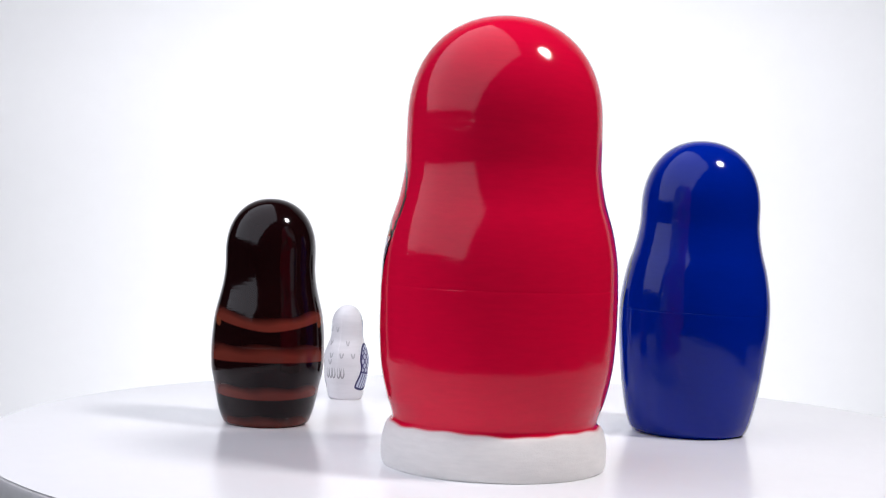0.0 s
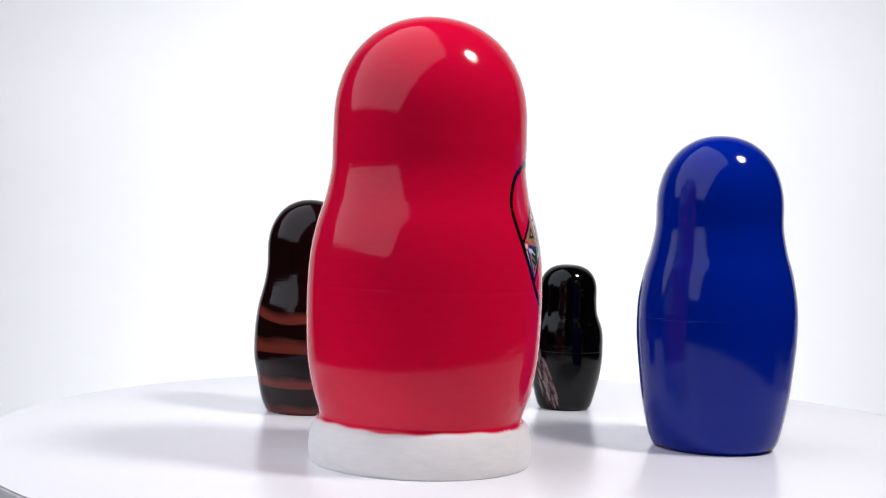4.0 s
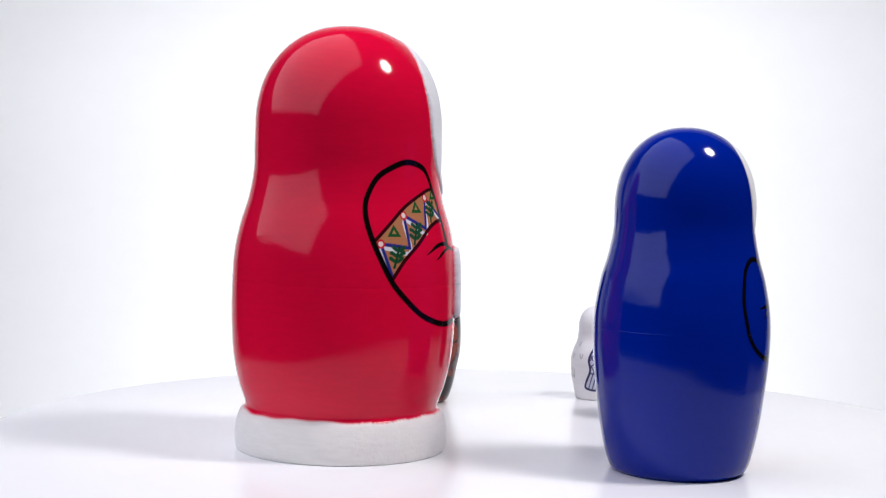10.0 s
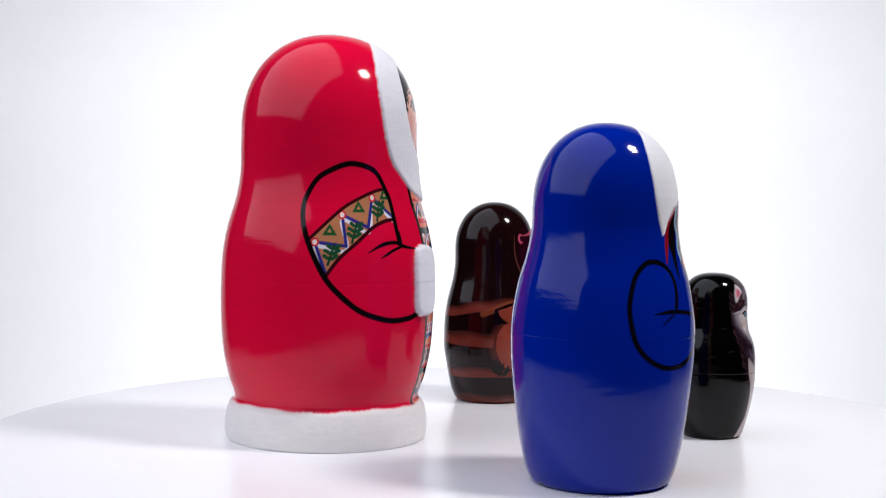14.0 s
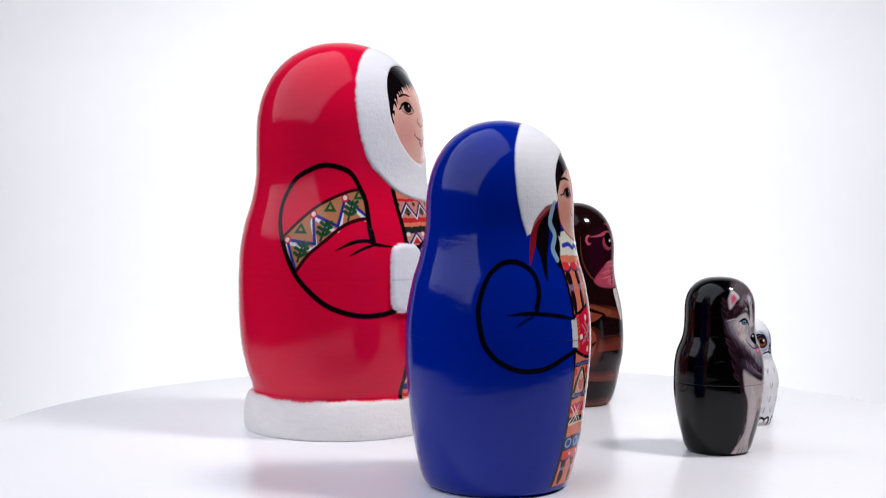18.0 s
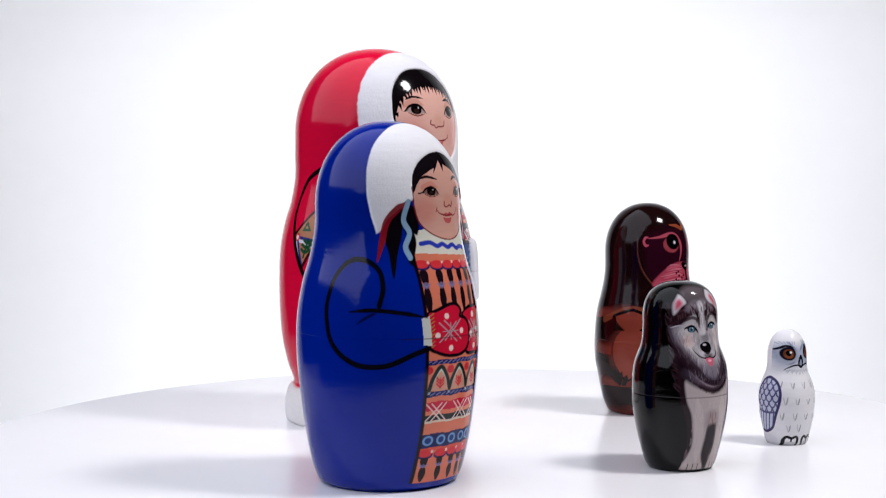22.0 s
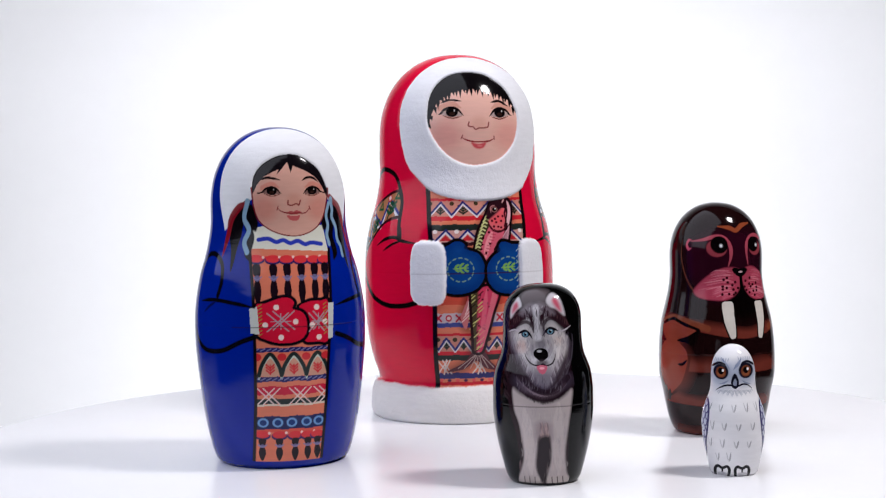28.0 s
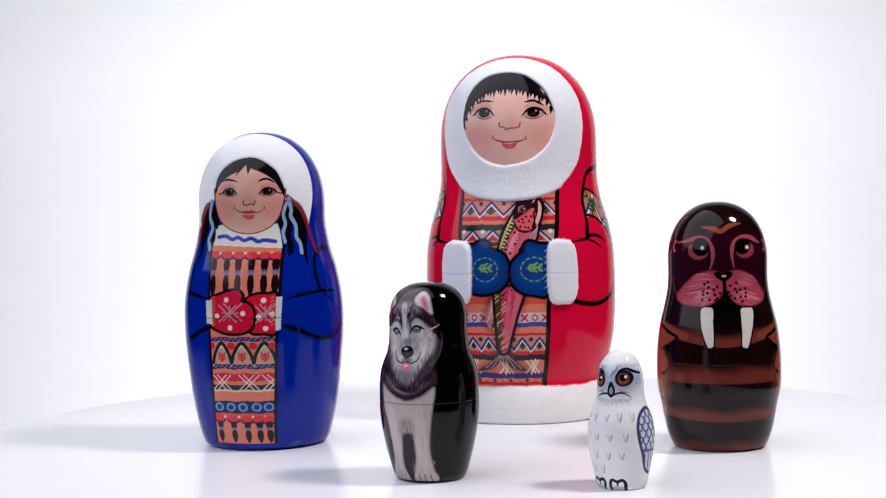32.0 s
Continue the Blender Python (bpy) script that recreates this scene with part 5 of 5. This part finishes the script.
    # ears
    for ear, inn in (([(0.045, 0.920), (0.056, 0.951), (0.077, 0.957), (0.108, 0.930), (0.128, 0.883), (0.133, 0.846), (0.096, 0.879), (0.064, 0.893)], [(0.074, 0.920), (0.084, 0.936), (0.104, 0.916), (0.118, 0.869), (0.095, 0.887)]),
                     ([(-0.137, 0.832), (-0.136, 0.883), (-0.114, 0.920), (-0.096, 0.936), (-0.077, 0.897), (-0.104, 0.874)], [(-0.128, 0.860), (-0.123, 0.897), (-0.104, 0.913), (-0.095, 0.890), (-0.112, 0.869)])):
        c.area("front", ear, (208, 200, 206), soft=0.005)
        c.area("front", inn, (206, 92, 114), soft=0.008)
    # dark arcs over the eyes, running up the forehead and out to the cheeks
    for arc, w in (([(-0.014, 0.765), (-0.022, 0.800), (-0.050, 0.818), (-0.088, 0.806), (-0.130, 0.782)], 0.016), ([(0.034, 0.775), (0.038, 0.812), (0.066, 0.836), (0.106, 0.822), (0.150, 0.788)], 0.016),
                   ([(-0.020, 0.805), (-0.030, 0.840), (-0.060, 0.885)], 0.009), ([(0.036, 0.815), (0.034, 0.850), (0.044, 0.895)], 0.009), ([(0.004, 0.840), (0.000, 0.880)], 0.006)):
        c.line("front", arc, w, (44, 24, 33), taper=True, alpha=0.8, clip=dog)
    # eyes, nose, mouth
    for x, v, s in ((-0.057, 0.757, -1), (0.067, 0.771, 1)):
        c.line("front", [(x - s * 0.036, v - 0.020), (x - s * 0.020, v + 0.004), (x, v + 0.018), (x + s * 0.022, v + 0.010), (x + s * 0.036, v + 0.002)], 0.012, (26, 18, 26), taper=True)
        c.dot("front", (x, v), 0.021, 0.016, (26, 18, 26))
        c.dot("front", (x, v), 0.0145, 0.0125, (104, 146, 168))
        c.dot("front", (x, v), 0.0065, 0.007, (8, 10, 14))
        c.dot("front", (x + 0.004, v + 0.005), 0.003, 0.003, (240, 246, 250))
    c.line("front", [(0.040, 0.790), (0.036, 0.765), (0.040, 0.745)], 0.012, (90, 80, 92), taper=True, alpha=0.7)
    c.area("front", [(-0.015, 0.668), (-0.005, 0.683), (0.023, 0.690), (0.050, 0.680), (0.057, 0.650), (0.040, 0.632), (0.023, 0.626), (0.012, 0.632), (-0.009, 0.648)], (12, 9, 11))
    c.dot("front", (0.014, 0.675), 0.012, 0.006, (196, 194, 198), soft=0.5)
    c.dot("front", (0.030, 0.618), 0.030, 0.016, (58, 48, 54), soft=0.8, alpha=0.8)
    c.line("front", [(-0.060, 0.665), (-0.052, 0.645), (-0.033, 0.622), (-0.009, 0.609), (0.023, 0.608), (0.033, 0.614), (0.052, 0.606), (0.078, 0.616), (0.089, 0.640), (0.092, 0.662)], 0.0070, (30, 20, 26), taper=True)
    c.area("front", [(0.004, 0.602), (0.029, 0.608), (0.054, 0.602), (0.050, 0.578), (0.036, 0.566), (0.018, 0.574)], (206, 100, 122))
    c.dot("front", (0.030, 0.594), 0.012, 0.006, (240, 170, 184), soft=0.5)
    # sheen of hair on the black back and the bushy tail
    for k in range(10):
        a = rng.choice([rng.uniform(52, 130), rng.uniform(-130, -58)])
        v = rng.uniform(0.25, 0.9)
        c.line("wrap", [(a, v), (a + 5 + 6 * rng.random(), v + 0.012), (a + 13, v + 0.008)], 0.007, (40, 37, 34), taper=True, alpha=0.5)
    for k in range(150):
        g = rng.random()
        edge = float(np.interp(g, [0, 0.4, 0.75, 1.0], [0, 24, 36, 44]))
        a = 166 + edge * rng.random() ** 0.7
        v = 0.50 - 0.44 * g
        a2, v2 = a + 6 + 3 * rng.random(), v - 0.06 - 0.03 * rng.random()
        col = rng.choice([(86, 56, 58), (120, 92, 92), (60, 36, 38), (150, 128, 126)])
        w = lambda p: ((p + 180) % 360) - 180
        if a > 180 or a2 < 180:
            c.line("wrap", [(w(a), v), (w((a + a2) / 2) if a > 180 else (a + a2) / 2, (v + v2) / 2 + 0.01), (w(a2) if a > 180 else a2, v2)], 0.012, col, taper=True, alpha=0.7)
    c.put(np.flatnonzero(u < 0.013), (8, 6, 7), 0.9)
    c.seam(0.405, (40, 30, 34), 0.6, 0.0022)
    ob = c.build("nesting_doll")
    tagged(ob, "small black nesting doll painted as a husky dog", "nesting doll", group="nesting dolls")
    return seat(ob, 0.08783, -0.04958, -51.3)


HUSKY = husky_doll()


def owl_doll():
    c = Canvas(OWL_PROFILE, 0.0489, 180, 0.75, 320)
    mid = -3.5
    u = c.u
    c.paint[:] = srgb(238, 236, 239)
    ink, violet = (24, 22, 36), (92, 88, 130)
    # bluish face disc
    for x, v, r in ((-0.10, 0.78, 0.12), (0.075, 0.79, 0.11)):
        c.dot("front", (x, v), r, r * 0.9, (168, 176, 198), soft=0.8, alpha=0.65)
    for k in range(20):
        g = k / 19
        for s in (-1, 1):
            x = -0.015 + s * (0.012 + 0.045 * g)
            c.line("front", [(x, 0.815 + 0.035 * g), (x + s * 0.02, 0.86 + 0.05 * g)], 0.005, (130, 140, 168), taper=True, alpha=0.6)
            c.line("front", [(0.004 + s * 0.13 * g, 0.668 - 0.005 * g), (0.004 + s * (0.13 * g + 0.012), 0.622 + 0.022 * g + 0.012 * math.sin(5 * k))], 0.005, (158, 162, 180), taper=True, alpha=0.6)
            c.line("front", [(0.010 + s * (0.045 + 0.03 * g), 0.740 - 0.03 * g), (0.010 + s * (0.075 + 0.05 * g), 0.725 - 0.02 * g)], 0.004, (140, 146, 170), taper=True, alpha=0.5)
    # amber eyes
    for x, v, s in ((-0.095, 0.800, -1), (0.092, 0.811, 1)):
        c.dot("front", (x, v), 0.080, 0.085, (150, 160, 184), soft=0.6, alpha=0.5)
        c.dot("front", (x, v), 0.055, 0.060, ink)
        c.dot("front", (x, v - 0.003), 0.038, 0.043, (112, 58, 36))
        c.dot("front", (x, v - 0.018), 0.028, 0.020, (146, 82, 52), soft=0.5)
        c.dot("front", (x, v + 0.004), 0.021, 0.025, (10, 8, 10))
        c.dot("front", (x + 0.014, v + 0.012), 0.009, 0.011, (244, 236, 234))
        c.line("front", [(x - s * 0.046, v + 0.020), (x - s * 0.025, v + 0.056), (x + s * 0.012, v + 0.068), (x + s * 0.046, v + 0.050), (x + s * 0.080, v + 0.022)], 0.017, ink, taper=True)
        for k in range(7):
            g = k / 6
            c.line("front", [(x - s * 0.05 + s * 0.09 * g, v + 0.076), (x - s * 0.06 + s * 0.12 * g, v + 0.105)], 0.005, (92, 104, 138), taper=True, alpha=0.6)
            c.line("front", [(x + s * 0.060, v - 0.04 + 0.06 * g), (x + s * 0.082, v - 0.046 + 0.07 * g)], 0.005, (126, 136, 164), taper=True, alpha=0.5)
    # beak and the drooping line beneath
    c.area("front", [(0.009, 0.790), (0.036, 0.741), (0.034, 0.695), (0.009, 0.672), (-0.020, 0.697), (-0.016, 0.747)], ink)
    c.area("front", [(0.010, 0.752), (0.022, 0.728), (0.020, 0.700), (0.009, 0.686), (-0.006, 0.702), (-0.003, 0.730)], (146, 152, 174))
    c.line("front", [(-0.130, 0.662), (-0.105, 0.678), (-0.066, 0.696), (-0.018, 0.700), (0.009, 0.688), (0.033, 0.695), (0.072, 0.708), (0.108, 0.698), (0.138, 0.670)], 0.0135, ink, taper=True)

    # flecks on the breast and back
    for row, (v, n, off) in enumerate(((0.53, 5, 0), (0.39, 5, 13), (0.255, 4, 4), (0.15, 2, 20))):
        for k in range(n):
            a = mid - 52 + off + k * 26
            if abs(a - mid) < 58:
                slip, long, tone = 2.5 * math.sin(7.1 * k + 3.3 * row), 1 + 0.25 * math.sin(5.0 * k + row), 128 + 16 * math.sin(3.7 * k + 2 * row)
                for s in (-1, 1):
                    c.line("wrap", [(a + slip + s * 4.4, v + 0.034 * long), (a + slip + s * 2.6, v), (a + slip + s * 0.5, v - 0.030)], 0.011 + 0.002 * s, (tone, tone - 2, tone + 4), taper=True, alpha=0.55 + 0.12 * s)
    for v, n, off in ((0.74, 2, -10), (0.60, 3, 0), (0.47, 3, 14), (0.40, 2, -18)):
        for k in range(n):
            a = 180 + mid - 30 + off + k * 30
            a = (a + 180) % 360 - 180
            for s in (-1, 1):
                if abs(a) < 172:
                    c.line("wrap", [(a + s * 5.0, v + 0.030), (a + s * 3.0, v), (a + s * 0.8, v - 0.026)], 0.016, (176, 174, 178), taper=True, alpha=0.7)
    for a in (150, 160, 170, -176, -166):
        c.line("wrap", [(a - 3, 0.34), (a - 4, 0.27), (a, 0.235), (a + 4, 0.27), (a + 3, 0.34)], 0.014, (150, 148, 152), taper=True, alpha=0.8)
    # folded wings: scales above, long feathers below
    wing = [(-82.5, 0.590), (-66.0, 0.560), (-56.0, 0.500), (-54.3, 0.408), (-62.4, 0.288), (-73.0, 0.166), (-86.0, 0.125), (-100.7, 0.112), (-122.0, 0.128), (-127.0, 0.165), (-113.5, 0.321), (-117.3, 0.442), (-107.2, 0.548), (-95, 0.585)]
    for f in (lambda p: p, lambda p: mirrored(p, 1.5)):
        w = f(wing)
        inside = np.zeros(len(u), bool)
        inside[c.area("wrap", w, (196, 200, 220))] = True
        for r in range(6):
            for k in range(-1, 5):
                a, v = -118 + 15.5 * k + (7.7 if r % 2 else 0), 0.555 - 0.048 * r
                p = f([(a - 7.5, v + 0.016), (a - 5.0, v - 0.018), (a, v - 0.030), (a + 5.0, v - 0.018), (a + 7.5, v + 0.016)])
                c.line("wrap", p, 0.013, violet, clip=inside & (u > 0.29))
        c.line("wrap", f([(-114, 0.300), (-90, 0.285), (-62, 0.292)]), 0.018, violet, clip=inside)
        for k in range(5):
            c.line("wrap", f([(-106 + 9.5 * k, 0.29), (-117 + 10.5 * k, 0.13)]), 0.013, violet, clip=inside)
        c.line("wrap", w + w[:1], 0.024, (66, 62, 104))
    # feet
    for x in (-0.092, 0.056):
        c.line("front", [(x - 0.050, 0.010), (x - 0.052, 0.055), (x - 0.034, 0.080), (x, 0.066), (x + 0.034, 0.080), (x + 0.052, 0.055), (x + 0.046, 0.010)], 0.022, (20, 18, 24))
        c.line("front", [(x, 0.062), (x, 0.030)], 0.012, (20, 18, 24))
        c.dot("front", (x, 0.020), 0.040, 0.014, (196, 194, 198), soft=0.5)
    ob = c.build("nesting_doll")
    tagged(ob, "smallest white nesting doll painted as a snowy owl", "nesting doll", group="nesting dolls")
    return seat(ob, 0.12864, 0.01067, -48.6)


OWL = owl_doll()


# ================= the turntable turns, and the dolls ride on it =================
TURN = [(0, 121.11), (5.5, 88.37), (8, 73.03), (11, 54.24), (14, 36.18), (17, 18.29), (20, 0.57), (22, -12.1), (25, -30.44), (28, -48.74), (30, -61.01), (32, -73.04)]


def bearing(t):
    """Degrees of the plate at t, an even turn with a smooth correction."""
    ts, an = np.array(TURN).T
    rest = an + 6.0762 * (ts - 20)
    k = min(max(int(np.searchsorted(ts, t)) - 1, 0), len(ts) - 2)
    s = (t - ts[k]) / (ts[k + 1] - ts[k])
    s = s * s * (3 - 2 * s)
    return -6.0762 * (t - 20) + rest[k] * (1 - s) + rest[k + 1] * s


# the blue doll stands unsteadily and rocks a little: degrees towards the key lamp's side
ROCK = [(0, 1.3), (1, 0.55), (2, -0.85), (3, -0.8), (6, -0.5), (9, -0.45), (11, -0.2), (13, 0.0), (15, 0.05), (17, 0.35), (18, 0.5), (20, 0.62), (21, 0.6), (22, 0.3), (23, -0.1), (24, -0.15), (26, 0.0), (32, 0.0)]


# the red doll's soft hem gives way under it while it rides at the front: metres
SETTLE = [(0, 0.0009), (17, 0.0009), (23, 0.0002), (32, 0.0002)]


def motions():
    for ob in (TABLE, RED, BLUE, WALRUS, HUSKY, OWL):
        start = ob.matrix_world.copy()
        rows = []
        for k in range(65):
            t = k * 0.5
            m = pose(0, 0, 0, 0, 0, bearing(t)) @ start
            if ob is BLUE:
                lean = float(np.interp(t, *np.array(ROCK).T))
                foot = Matrix.Translation(m.translation)
                m = foot @ pose(0, 0, 0, 0, lean, 0) @ foot.inverted() @ m
            if ob is RED:
                m = Matrix.Translation((0, 0, -float(np.interp(t, *np.array(SETTLE).T)))) @ m
            rows.append((t, m))
        walk(ob, rows)


bpy.context.view_layer.update()
motions()
